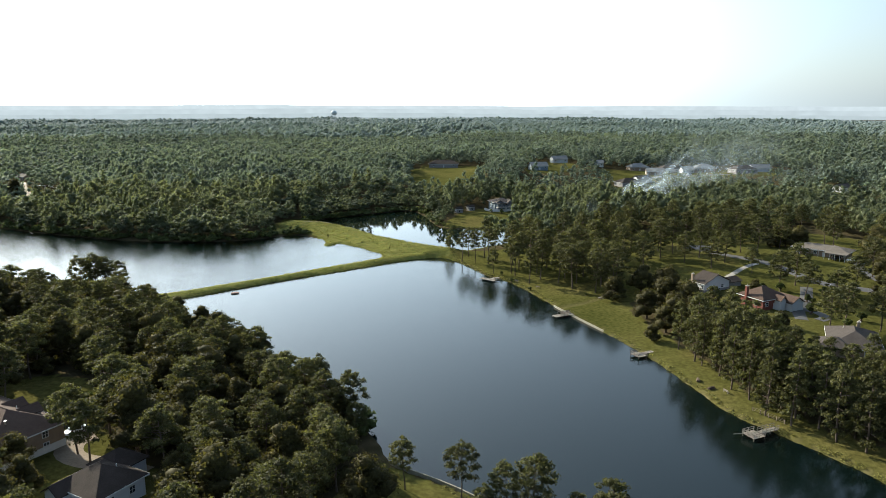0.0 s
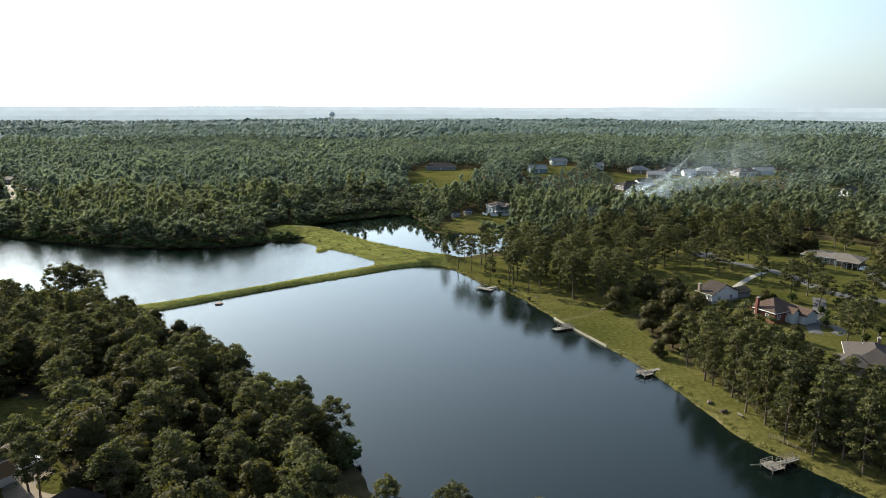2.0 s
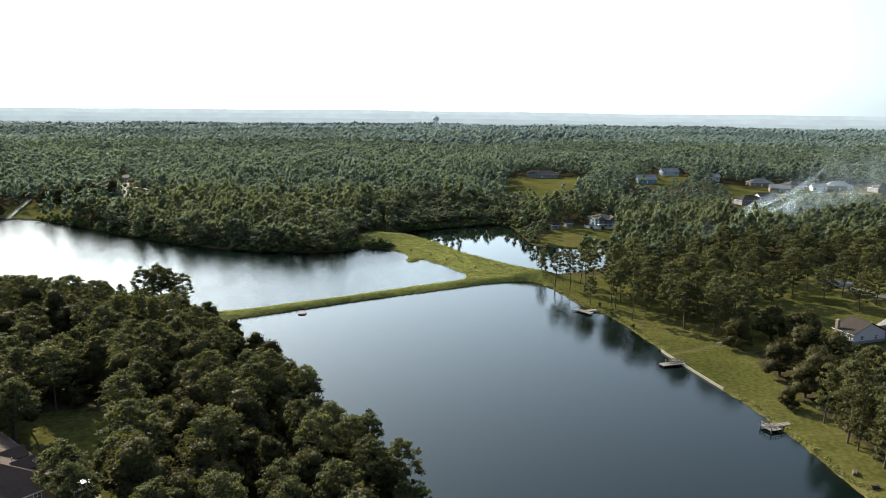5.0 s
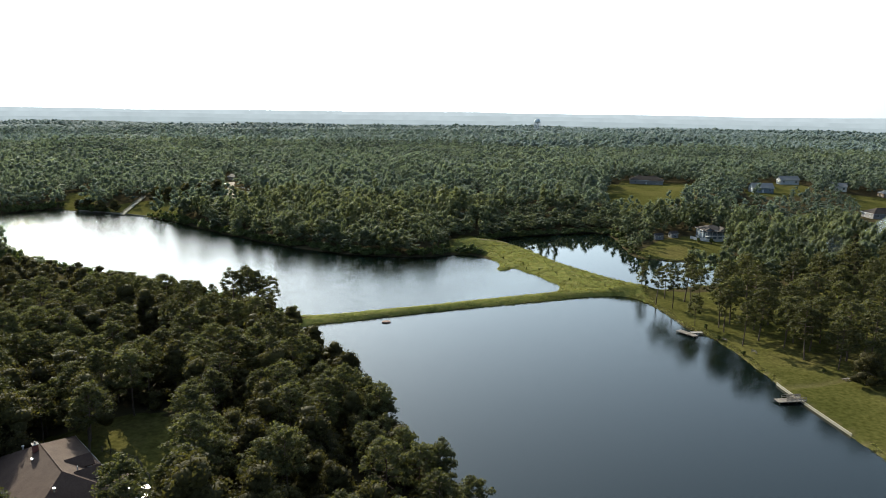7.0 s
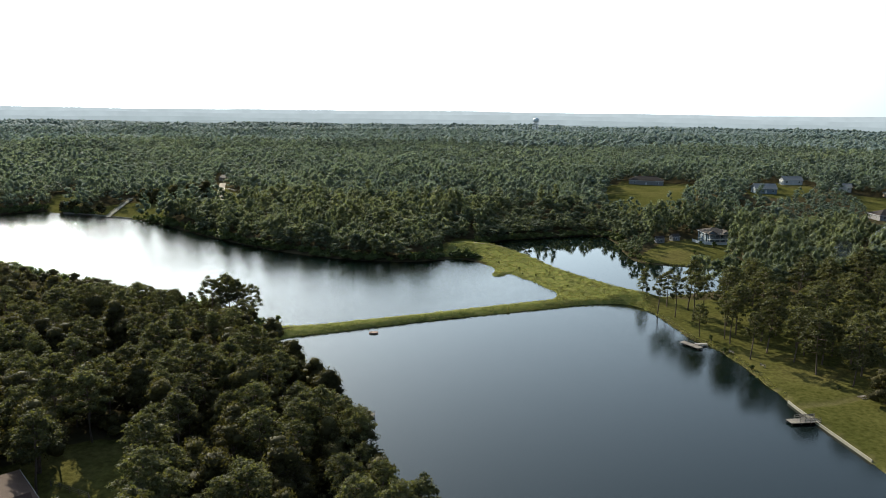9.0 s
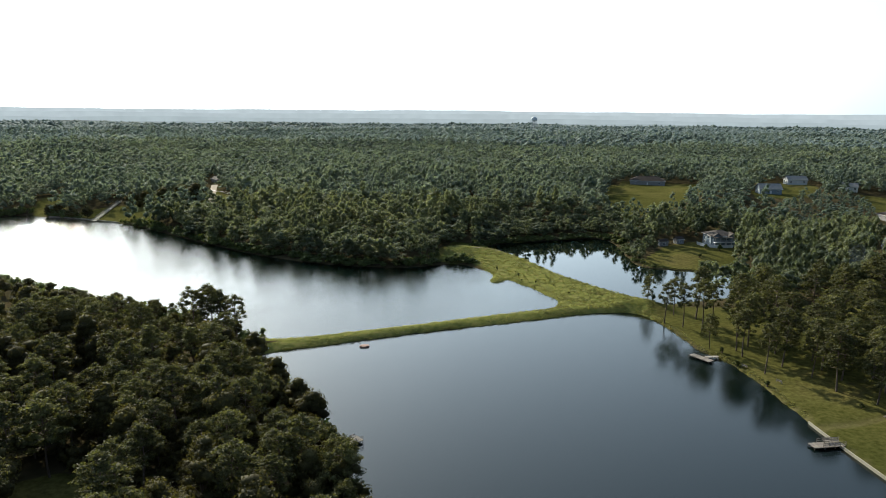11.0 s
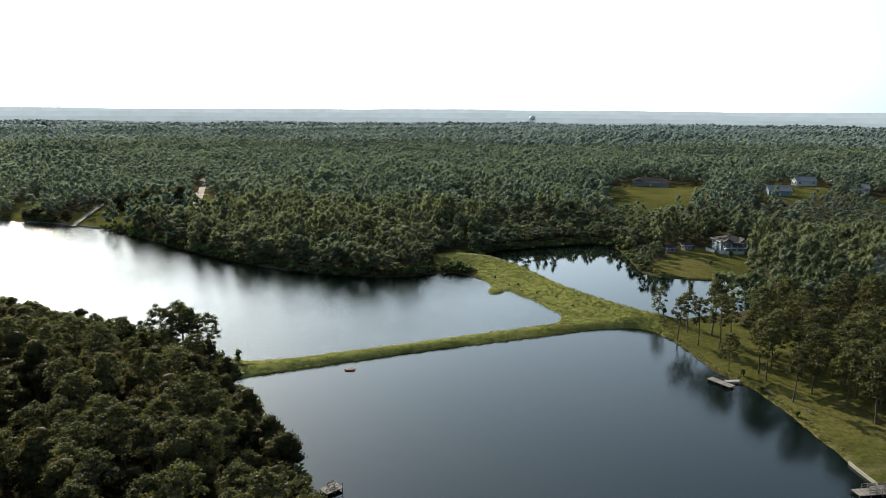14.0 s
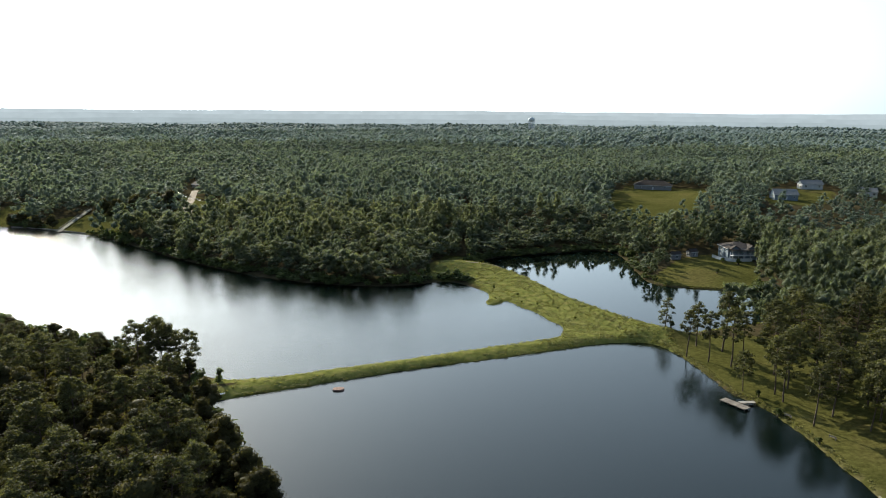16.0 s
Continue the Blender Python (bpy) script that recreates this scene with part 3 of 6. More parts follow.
def tube(p, q, r0, r1, sides=5):
    p, q = np.asarray(p, float), np.asarray(q, float)
    d = (q - p) / (np.linalg.norm(q - p) + 1e-9)
    t = np.cross(d, (0.31, 0.9, 0.2))
    t /= np.linalg.norm(t)
    b = np.cross(d, t)
    a = np.arange(sides) * 2 * math.pi / sides
    ring = np.cos(a)[:, None] * t + np.sin(a)[:, None] * b
    v = np.concatenate([p + ring * r0, q + ring * r1])
    i = np.arange(sides)
    j = (i + 1) % sides
    return v, np.concatenate([np.stack([i, j, j + sides], 1), np.stack([i, j + sides, i + sides], 1)])


def merge(bits):
    v, f, n = [], [], 0
    for a, b in bits:
        v.append(a)
        f.append(b + n)
        n += len(a)
    return np.concatenate(v), np.concatenate(f)


def oak_shape(seed, tall=11.0, wide=9.0, lobes=12, per=300, size=0.26, low=0.36):
    """A spreading broadleaf crown of uneven lobes over a forked trunk."""
    rs = np.random.RandomState(seed)
    crown, wood = [], []
    top = np.array([rs.randn() * 0.3, rs.randn() * 0.3, tall * 0.38])
    wood.append(tube((0, 0, -0.5), top, 0.34, 0.24, 7))
    crown.append(blob(rs, (0, 0, tall * (low + 0.08)), (wide * 0.22, wide * 0.22, tall * 0.11), ICO1, 0.25))
    for k in range(lobes):
        a, u = k * 2.4 + rs.rand(), rs.rand() ** 0.5
        if k < lobes // 3:
            u = 0.4 * rs.rand()
        r = wide * 0.5 * u * 0.72
        z = tall * (low + (0.82 - low) * (1 - u**2) * (0.5 + 0.5 * rs.rand()) + 0.08 * rs.rand())
        s = wide * (0.13 + 0.10 * rs.rand())
        c = np.array([r * math.cos(a), r * math.sin(a), z])
        rad = (s * (0.85 + 0.3 * rs.rand()), s * (0.85 + 0.3 * rs.rand()), s * (0.6 + 0.35 * rs.rand()))
        crown.append(blob(rs, c, [q * 0.74 for q in rad], ICO1, 0.3))
        crown.append(leaves(rs, c, rad, int(per * (0.6 + 0.8 * rs.rand())), size))
        if k % 2 == 0:
            wood.append(tube(top, c, 0.14, 0.05, 5))
    return merge(wood), merge(crown)


def pine_shape(seed, tall=14.0, bare=0.5, wide=5.0, clumps=30, per=58, size=0.24):
    """A tall bare trunk, then tiers of limbs that end in uneven tufts of needles."""
    rs = np.random.RandomState(seed)
    crown, wood = [], []
    lean = np.array([rs.randn() * 0.3, rs.randn() * 0.3, 0])
    at = lambda h: lean * (h / tall) + (0.15 * math.sin(h * 0.5 + seed), 0.15 * math.cos(h * 0.4), h)
    steps = np.linspace(0, tall * 0.96, 7)
    for n in range(6):
        wood.append(tube(at(steps[n]) - (0, 0, 0.5 if n == 0 else 0), at(steps[n + 1]), 0.20 * (1 - n / 7.5), 0.20 * (1 - (n + 1) / 7.5), 6))
    for k in range(clumps):
        u = (k + rs.rand() * 0.8) / clumps
        h = tall * (bare + (0.97 - bare) * u)
        dome = math.sqrt(max(0.02, 1 - u ** 2.2)) * (0.7 + 0.3 * min(1.0, u * 4))
        reach = wide * 0.5 * dome * (0.25 + 0.75 * math.sqrt(rs.rand()))
        a = k * 2.4 + rs.rand()
        c = at(h) + np.array([reach * math.cos(a), reach * math.sin(a), 0.12 * reach + rs.randn() * 0.35])
        s = (0.50 + 0.45 * rs.rand()) * (0.7 + 0.05 * wide)
        crown.append(blob(rs, c, (s * 0.7, s * 0.7, s * 0.42), OCT, 0.35))
        crown.append(leaves(rs, c, (s * 1.15, s * 1.15, s * 0.75), per, size, 0.5))
        if reach > 0.5 and k % 2 == 0:
            wood.append(tube(at(h - 0.12 * reach), c, 0.06, 0.025, 3))
    return merge(wood), merge(crown)


def tree_thing(name, shape, leaf, label, category):
    (wv, wf), (cv, cf) = shape
    e = new(name)
    t = new("trunk", sheet("trunk", wv, wf, BARK, True))
    c = new("crown", sheet("crown", cv, cf, leaf))
    t.parent, c.parent = e, e
    return tagged(e, label, category)


class Kind:
    """A kind of tree in a few shapes; the first of each shape is the thing itself, the rest are copies."""

    def __init__(self, name, shapes, leaf, label, category, group):
        self.args, self.shapes, self.first = (name, leaf, label, category, group), shapes, {}

    def put(self, x, y, k, spin, scale, z=None, squeeze=1.0):
        name, leaf, label, category, group = self.args
        k = k % len(self.shapes)
        m = Matrix.LocRotScale((x, y, (gz(x, y) if z is None else z) - 0.05), Euler((0, 0, spin)), (scale * squeeze, scale * squeeze, scale))
        if k not in self.first:
            ob = tree_thing(name, self.shapes[k], leaf, label, category)
            tagged(ob, group=group)
            self.first[k] = ob
            ob.matrix_basis = m
            return ob
        ob = copy_thing(self.first[k], Matrix())
        ob.matrix_basis = m
        return ob


PINES = Kind("pine_tree", [pine_shape(10 + k, 13.0 + 0.6 * (k % 3), 0.28 + 0.05 * (k % 4), 6.8 + 0.6 * (k % 3), 54, 44, 0.22) for k in range(8)], PINE_LEAF,
             "tall pine with bare trunk and tufted crown on mown lawn", "pine tree", "pines of the lakeside park")
LONE_PINE = Kind("pine_tree", [pine_shape(33, 11.5, 0.22, 4.8, 30, 46, 0.2)], PINE_LEAF, "lone open-crowned pine at the corner of the dam", "pine tree", "pines of the lakeside park")
SHORE_PINES = Kind("pine_tree", [pine_shape(110 + k, 13.0, 0.46 + 0.04 * (k % 3), 5.0 + 0.5 * (k % 2), 30, 44, 0.21) for k in range(4)], PINE_LEAF,
                   "slim high-crowned pine on the open shore", "pine tree", "pines of the lakeside park")
STAND_PINES = Kind("slash_pine", [pine_shape(40 + k, 14.0, 0.10 + 0.05 * (k % 3), 5.4, 44, 48, 0.22) for k in range(6)], PINE_LEAF,
                   "slender pine in a dense stand above the bank", "pine tree", "pines of the bank stand")
OAKS = Kind("oak_tree", [oak_shape(70 + k, 11.0 + (k % 3), 9.5 + (k % 2), 24, 120, 0.20, 0.27) for k in range(8)], OAK_LEAF,
            "broad dark-green oak with a dense rounded crown", "tree", "broadleaf trees of the wooded bank")
LAWN_OAKS = Kind("oak_tree", [oak_shape(95 + k, 9.5, 9.5, 26, 120, 0.20, 0.13) for k in range(4)], OAK_LEAF,
                 "low spreading live oak on mown grass", "tree", "oaks of the lakeside lawn")
BANK_PINES = Kind("loblolly_pine", [pine_shape(60 + k, 13.6 + 0.5 * (k % 3), 0.42 + 0.05 * (k % 3), 7.4 + 0.5 * (k % 2), 46, 56, 0.22) for k in range(6)], PINE_LEAF,
                  "pine rising over broadleaf trees on the wooded bank", "pine tree", "pines of the wooded bank")

rs = np.random.RandomState(5)
# the lakeside park: pines that stand at known places, then the rest of the stand
LONE_PINE.put(2.8, 318.5, 0, 1.0, 1.0)
known_pines = [(8.5, 297.5, 1.08), (11.5, 306, 1.05), (18.7, 303, 1.40), (19.6, 291.5, 1.30), (14, 294, 1.1), (23, 296.5, 1.15),
               (28, 274.5, 1.15), (29.3, 270.5, 1.1), (33.7, 258.3, 1.1), (39, 264.5, 1.2), (45, 258, 1.1), (31.6, 279, 1.25),
               (53.5, 276, 1.25), (56, 279, 1.3), (64, 280, 1.25), (72, 289, 1.3), (53, 283, 1.25), (66.5, 292.5, 1.3), (20.7, 275, 0.75)]
placed = []
for n, (x, y, s) in enumerate(known_pines):
    (SHORE_PINES if n < 9 else PINES).put(x, y, n, rs.rand() * 6.28, s)
    placed.append((x, y))


def scatter(poly, spacing, count, taken, seed, avoid=()):
    r = np.random.RandomState(seed)
    p = np.array(poly, float)
    lo, hi = p.min(0), p.max(0)
    got = []
    for _ in range(count * 60):
        if len(got) >= count:
            break
        x, y = lo + (hi - lo) * r.rand(2)
        if not inside(p, np.array([x]), np.array([y]))[0]:
            continue
        if any((x - a) ** 2 + (y - b) ** 2 < spacing**2 for a, b in taken):
            continue
        if any((x - a) ** 2 + (y - b) ** 2 < d * d for a, b, d in avoid):
            continue
        got.append((x, y))
        taken.append((x, y))
    return got


HOUSE_ROOM = [(112, 179, 13), (102, 168, 6), (118, 213, 9), (99, 243, 13), (107, 222, 11), (112, 212, 8), (156, 275, 15), (132, 268, 8), (118, 303, 11), (112, 258, 7), (125, 250, 7), (118, 205, 10), (118, 198, 8), (135, 235, 8), (90, 222, 8), (144, 218, 8)]
for n, (x, y) in enumerate(scatter([(30, 282), (48, 262), (66, 252), (90, 262), (120, 285), (190, 285), (190, 345), (120, 355), (80, 345), (46, 330), (30, 310)], 8.5, 46, placed, 11, HOUSE_ROOM)):
    PINES.put(x, y, n, rs.rand() * 6.28, 1.0 + 0.35 * rs.rand(), squeeze=1.05)
for n, (x, y) in enumerate(scatter([(26, 284), (36, 258), (46, 244), (58, 238), (76, 250), (62, 275), (45, 292), (30, 298)], 6.5, 14, placed, 14, HOUSE_ROOM)):
    PINES.put(x, y, n + 2, rs.rand() * 6.28, 1.05 + 0.25 * rs.rand(), squeeze=1.1)
# the dense pine stand above the near bank
for n, (x, y) in enumerate(scatter([(66.5, 186), (68.5, 166), (70, 156), (70.5, 146), (76, 138), (81, 131), (88, 124), (98, 108), (130, 115), (125, 150), (110, 158), (96, 160), (93, 182), (84, 192)], 3.2, 130, placed, 12, HOUSE_ROOM)):
    STAND_PINES.put(x, y, n, rs.rand() * 6.28, (1.02 + 0.35 * rs.rand()) * (0.64 if x > 84 and y > 130 else 1.0), squeeze=0.95)
# oaks of the lawn
for n, (x, y, s) in enumerate([(60.5, 233, 0.85), (72, 240, 1.0), (78, 236, 0.95), (66, 212, 0.95), (74, 219, 1.1), (82, 226, 0.7), (73, 207, 1.0), (82, 210, 0.7), (62, 193, 0.5), (90, 219, 0.45), (88, 204, 0.62),
                               (76, 197, 0.9), (84, 197, 0.75), (96, 198, 0.55), (103, 199, 0.5), (68, 199, 0.85), (150, 222, 1.0), (160, 240, 1.1), (172, 262, 1.2), (178, 275, 1.3), (150, 190, 1.0), (137, 189, 1.0), (80.3, 214.5, 1.1), (80, 235.6, 1.0), (71.7, 203, 0.95), (-328, 441, 1.0), (-320, 443.5, 1.0), (-307, 445, 1.1), (-292.5, 445, 1.15), (-279, 442, 1.25), (-343.5, 405.5, 0.8), (-334.5, 408, 0.75), (-364, 408, 0.7), (-359, 410, 0.8), (152.6, 298.6, 0.9), (158.5, 299, 0.9), (146.5, 299, 0.85), (111, 235.4, 0.5)]):
    LAWN_OAKS.put(x, y, n, rs.rand() * 6.28, s * 1.22)
    placed.append((x, y))
for n, (x, y, s) in enumerate([(140, 205, 1.0), (146, 213, 1.1), (153, 201, 1.0), (132, 221, 0.95), (166, 216, 1.1), (172, 206, 1.15), (160, 247, 1.1), (143, 229, 1.0), (131, 195, 1.0), (148, 180, 1.1), (115.4, 194.8, 0.95), (122.2, 198.6, 1.1), (125, 227, 1.0), (122, 240, 1.1), (129, 242, 1.15), (101.6, 296, 1.1), (125.6, 331, 1.2), (126.5, 314, 1.2), (133, 282.4, 1.1),
                               (138, 178, 1.0), (160, 186, 1.1), (176, 232, 1.1), (182, 246, 1.15), (128, 180, 0.9), (170, 255, 1.0), (116, 274, 0.95), (108, 268, 0.9), (120, 258, 0.8)]):
    PINES.put(x, y, n + 3, rs.rand() * 6.28, s, squeeze=1.15)
    placed.append((x, y))
# the wooded bank on the near side of the lakes
BANK = [(-108, 222), (-98, 214), (-86, 205), (-72, 192), (-62, 178), (-49, 161), (-33, 146), (-22, 134), (-18, 118), (-10, 100), (-30, 80), (-120, 80), (-165, 150), (-185, 240), (-165, 246), (-122, 238)]
room = [(-105, 232, 8), (-111, 238, 7), (-90, 147, 10), (-82, 133, 8), (-86, 120, 13), (-58, 104, 11), (-72, 110, 7), (-75, 124, 8), (-50, 96, 6), (-98, 132, 5), (-5, 112, 9), (-53, 92, 9), (-60, 89, 8)]
taken = []
for n, (x, y) in enumerate(scatter(BANK, 4.5, 290, taken, 21, room)):
    low = 0.6 if y > 222 and x < -112 else 1.0
    if rs.rand() < 0.5:
        OAKS.put(x, y, n, rs.rand() * 6.28, low * (0.72 + 0.62 * rs.rand() ** 1.5))
    else:
        BANK_PINES.put(x, y, n, rs.rand() * 6.28, low * (0.85 + 0.25 * rs.rand()), squeeze=1.1)
for n, (x, y) in enumerate(scatter([(-128, 238), (-186, 234), (-262, 226), (-300, 205), (-320, 262), (-240, 258), (-168, 249), (-134, 243)], 5.0, 80, taken, 26, room)):
    if shore(np.array([x]), np.array([y]))[0] > 1.5:
        OAKS.put(x, y, n + 1, rs.rand() * 6.28, 0.55 + 0.25 * rs.rand())
WEST = [(-186, 236), (-166, 150), (-235, 150), (-285, 205), (-262, 226), (-225, 232)]
for n, (x, y) in enumerate(scatter(WEST, 6.0, 75, taken, 24)):
    OAKS.put(x, y, n, rs.rand() * 6.28, 0.7 + 0.3 * rs.rand())
# the strip between the bank and the water
STRIP = [(-168, 247), (-122, 240), (-108, 224), (-86, 207), (-72, 194), (-49, 163), (-33, 148), (-22, 135), (-16, 131), (-28, 152), (-44, 172), (-62, 196), (-80, 218), (-104, 236), (-130, 252), (-168, 262)]
for n, (x, y) in enumerate(scatter(STRIP, 4.6, 70, taken, 23, room)):
    if shore(np.array([x]), np.array([y]))[0] < 1.5:
        continue
    low = 0.62 if x < -108 else 1.0
    if rs.rand() < 0.55:
        OAKS.put(x, y, n, rs.rand() * 6.28, low * (0.62 + 0.36 * rs.rand()))
    else:
        BANK_PINES.put(x, y, n, rs.rand() * 6.28, low * (0.70 + 0.28 * rs.rand()))
for n, (x, y, s) in enumerate([(-29, 143.5, 0.95), (-38, 153.5, 0.95), (-46.5, 164, 0.95), (-22.5, 137, 0.85), (-55.5, 176.5, 0.95), (-66, 189.5, 0.9), (-58, 119, 1.5), (-51, 125, 1.25), (-76, 111, 0.72), (-69.5, 101.5, 0.7), (-112, 150, 1.25), (-106, 160, 1.3), (-98, 166, 1.25), (-118, 140, 1.2), (-90, 163, 1.1), (-124, 128, 1.2)]):
    OAKS.put(x, y, n, rs.rand() * 6.28, s)
for n, (x, y, s) in enumerate([(-129, 235, 1.12), (-125, 238.5, 1.12), (-121, 236.5, 1.05), (-117.5, 240, 0.95), (-127, 242, 1.05), (-49, 168.5, 0.85), (-52, 172, 0.75), (-36, 150, 0.85), (-29, 146, 0.85), (-18, 131, 0.65), (-7, 112.8, 0.74), (3.1, 106.4, 0.86), (14.8, 100.4, 1.02), (10.5, 102.2, 0.8), (26.3, 94.5, 0.9), (21.5, 96.6, 0.68), (7, 100, 0.62)]):
    BANK_PINES.put(x, y, n, rs.rand() * 6.28, s)


# ---- woods beyond, too many to count ----
def tree_template(seed, lod):
    """A woodland tree about 13 m tall, in metres."""
    r = np.random.RandomState(seed)
    bits = []
    pine = seed % 2 == 0
    if lod in (0, 1, 6):
        # uneven lobes round a leader: tall ovals for pines, broad domes for broadleaf trees
        n, per, leaf = {0: (10, 34, 0.28), 6: (7, 20, 0.40), 1: (6, 7, 0.62)}[lod]
        wide, low, top = (1.75, 4.0, 13.6) if pine else (2.6, 3.6, 12.2)
        for k in range(n):
            u = (k + 0.5 * r.rand()) / n
            a = k * 2.4 + 0.8 * r.rand()
            reach = wide * math.sqrt(max(0.0, 1 - u ** (1.2 if pine else 2.0))) * (0.6 + 0.4 * r.rand())
            w = (1.3, 1.55, 0, 0, 0, 0, 1.45)[lod] * (0.75 + 0.5 * r.rand()) * (0.85 if pine else 1.1)
            c = (reach * math.cos(a), reach * math.sin(a), low + (top - w - low) * u + 0.35 * r.randn())
            bits.append(blob(r, c, (w * 0.72, w * 0.72, w * 0.8), OCT, 0.3))
            bits.append(leaves(r, c, (w, w, w * 1.1), per, leaf, 0.4))
    elif lod == 3:
        for k in range(3):
            c = (1.0 * r.randn(), 1.0 * r.randn(), 1.0 + 1.1 * k * r.rand())
            w = 1.1 + 0.5 * r.rand()
            bits.append(blob(r, c, (w * 0.7, w * 0.7, w * 0.6), ICO1, 0.35))
            bits.append(leaves(r, c, (w, w, w), 26, 0.5, 0.4))
    elif lod == 4:
        bits.append(leaves(r, (0, 0, 0.08), (0.6, 0.6, 0.16), 13, 0.19, 2.2))
    elif lod == 2:
        for k in range(3):
            c = (1.5 * math.cos(k * 2.1 + r.rand()), 1.5 * math.sin(k * 2.1), (6.0, 7.4, 9.2)[k])
            bits.append(blob(r, c, (2.3, 2.3, 2.9 if pine else 2.4), OCT, 0.35))
            bits.append(leaves(r, c, (2.4, 2.4, 2.6), 4, 1.0, 0.4))
    else:
        bits.append(blob(r, (0, 0, 7.5), (3.4, 3.4, 5.0 if pine else 4.0), OCT, 0.4))
    return merge(bits)


def woods_stuff(name, x, y, lod, tall, wide, mat, label, seed):
    r = np.random.RandomState(seed)
    z = height(x, y)
    temps = [tree_template(300 + k, lod) for k in range(7)]
    V, F, T, base = [], [], [], 0
    kind = r.randint(0, 7, len(x))
    for k in range(7):
        sel = kind == k
        m = int(sel.sum())
        if not m:
            continue
        v, f = temps[k]
        a = r.rand(m) * 6.283
        h = tall * (0.56 + 0.66 * r.rand(m) ** 1.2) * (1 + 0.16 * wave2(x[sel], y[sel], 19, 6) + 0.22 * wave2(x[sel], y[sel], 60, 8)) * np.where((x[sel] > -85) & (x[sel] < 0) & (y[sel] > 405) & (y[sel] < 480), 0.68, 1.0)
        low = np.where((x[sel] > 0.16 * y[sel]) & (x[sel] < 0.55 * y[sel]) & (y[sel] > 450) & (y[sel] < 580), 0.62, 1.0)
        low *= np.where((np.abs(x[sel] - 5) < 30) & (y[sel] > 470) & (y[sel] < 505), 0.7, 1.0)
        low *= np.where((x[sel] > -16) & (x[sel] < 12) & (y[sel] > 378) & (y[sel] < 428), 0.55, 1.0)
        h *= low
        w = wide * (0.68 + 0.85 * r.rand(m) ** 1.6) * low ** 0.7
        c, s = np.cos(a)[:, None], np.sin(a)[:, None]
        px = (v[None, :, 0] * c - v[None, :, 1] * s) * w[:, None] + x[sel][:, None]
        py = (v[None, :, 0] * s + v[None, :, 1] * c) * w[:, None] + y[sel][:, None]
        pz = v[None, :, 2] * h[:, None] + z[sel][:, None]
        V.append(np.stack([px, py, pz], -1).reshape(-1, 3))
        F.append((f[None] + (np.arange(m) * len(v))[:, None, None] + base).reshape(-1, 3))
        base += m * len(v)
        T.append(np.repeat(np.clip(0.48 + 0.2 * r.randn(m) + 0.3 * wave2(x[sel], y[sel], 38, 9) + 0.15 * wave2(x[sel], y[sel], 150, 4), 0, 1), len(v)))
    me = sheet(name, np.concatenate(V), np.concatenate(F), mat)
    me.attributes.new("species", "FLOAT", "POINT").data.foreach_set("value", np.concatenate(T).astype(np.float32))
    return tagged(new(name, me), label, "woods", kind="stuff")


def in_view(x, y, wide_left=-52, wide_right=35):
    az = np.degrees(np.arctan2(x + 10, y + 10))
    return (az > wide_left) & (az < wide_right)


CLEAR = [(0, 642, 17), (107, 634, 14), (79, 568, 12), (139, 618, 10), (141, 516, 13), (155, 530, 9), (174, 610, 11), (178, 573, 11), (196, 595, 11), (209, 584, 9),
         (225, 588, 12), (252, 573, 14), (273, 588, 11), (276, 468, 12), (-229, 609, 11), (-150, 910, 16), (-345, 557, 10), (37, 436, 12), (12, 428, 6), (18, 436, 6), (-362, 2292, 45)]
LANES = [((-350, 565), (-300, 488), (-250, 426), 6.0), ((135, 540), (165, 556), (290, 562), 6.0), ((56, 484), (70, 476), (84, 474), 5.0), ((60, 470), (100, 440), (140, 425), 3.5), ((-322, 400), (-335, 426), (-350, 455), 4.0)]


def grove(lo, hi, spacing, seed, keep=1.0):
    """Jittered places for trees between two distances from the start of the flight."""
    r = np.random.RandomState(seed)
    n = int(2 * hi / spacing)
    ax = (np.arange(n) - n / 2) * spacing
    X, Y = np.meshgrid(ax, ax[ax > -20])
    X, Y = X.ravel(), Y.ravel()
    X, Y = X + (r.rand(len(X)) - 0.5) * spacing * 0.9, Y + (r.rand(len(Y)) - 0.5) * spacing * 0.9
    d = np.hypot(X, Y)
    ok = (d >= lo) & (d < hi) & in_view(X, Y) & (r.rand(len(X)) < keep)
    X, Y = X[ok], Y[ok]
    ok = (shore(X, Y) > 2.0) & ~lawn_mask(X, Y)
    for a, b, c in CLEAR:
        ok &= (X - a) ** 2 + (Y - b) ** 2 > c * c
        if a > 70:
            for q in (0.96, 0.92):
                ok &= ((X - a * q) ** 2 + (Y - b * q) ** 2 > (1.3 * c) ** 2) | (r.rand(len(X)) < 0.15)
    for a, b, c, w in LANES:
        ok &= path_distance(np.array([a, b, c], float), X, Y) > w
    return X[ok], Y[ok]


BANK_P = np.array(BANK, float)
PARK_P = np.array([(0, 300), (40, 220), (60, 170), (95, 110), (140, 110), (130, 190), (190, 240), (195, 350), (100, 350), (40, 330)], float)
X, Y = grove(60, 490, 5.6, 31)
crest_ok = (path_distance(CREST, X, Y) > 16) | (X < -96)
damland = (X > -112) & (X < 6) & (Y > 225) & (Y < 318)
ok = ~inside(BANK_P, X, Y) & ~inside(PARK_P, X, Y) & crest_ok & ~damland & ~((X > -96) & (X < -40) & (Y < 395) & (Y > 330))
for a, b, d in ((33, 436, 14), (12, 428, 6), (18, 436, 6), (35, 425, 10), (106, 418, 9), (103, 408, 10), (100, 397, 10), (97, 386, 9)):
    ok &= (X - a) ** 2 + (Y - b) ** 2 > d * d
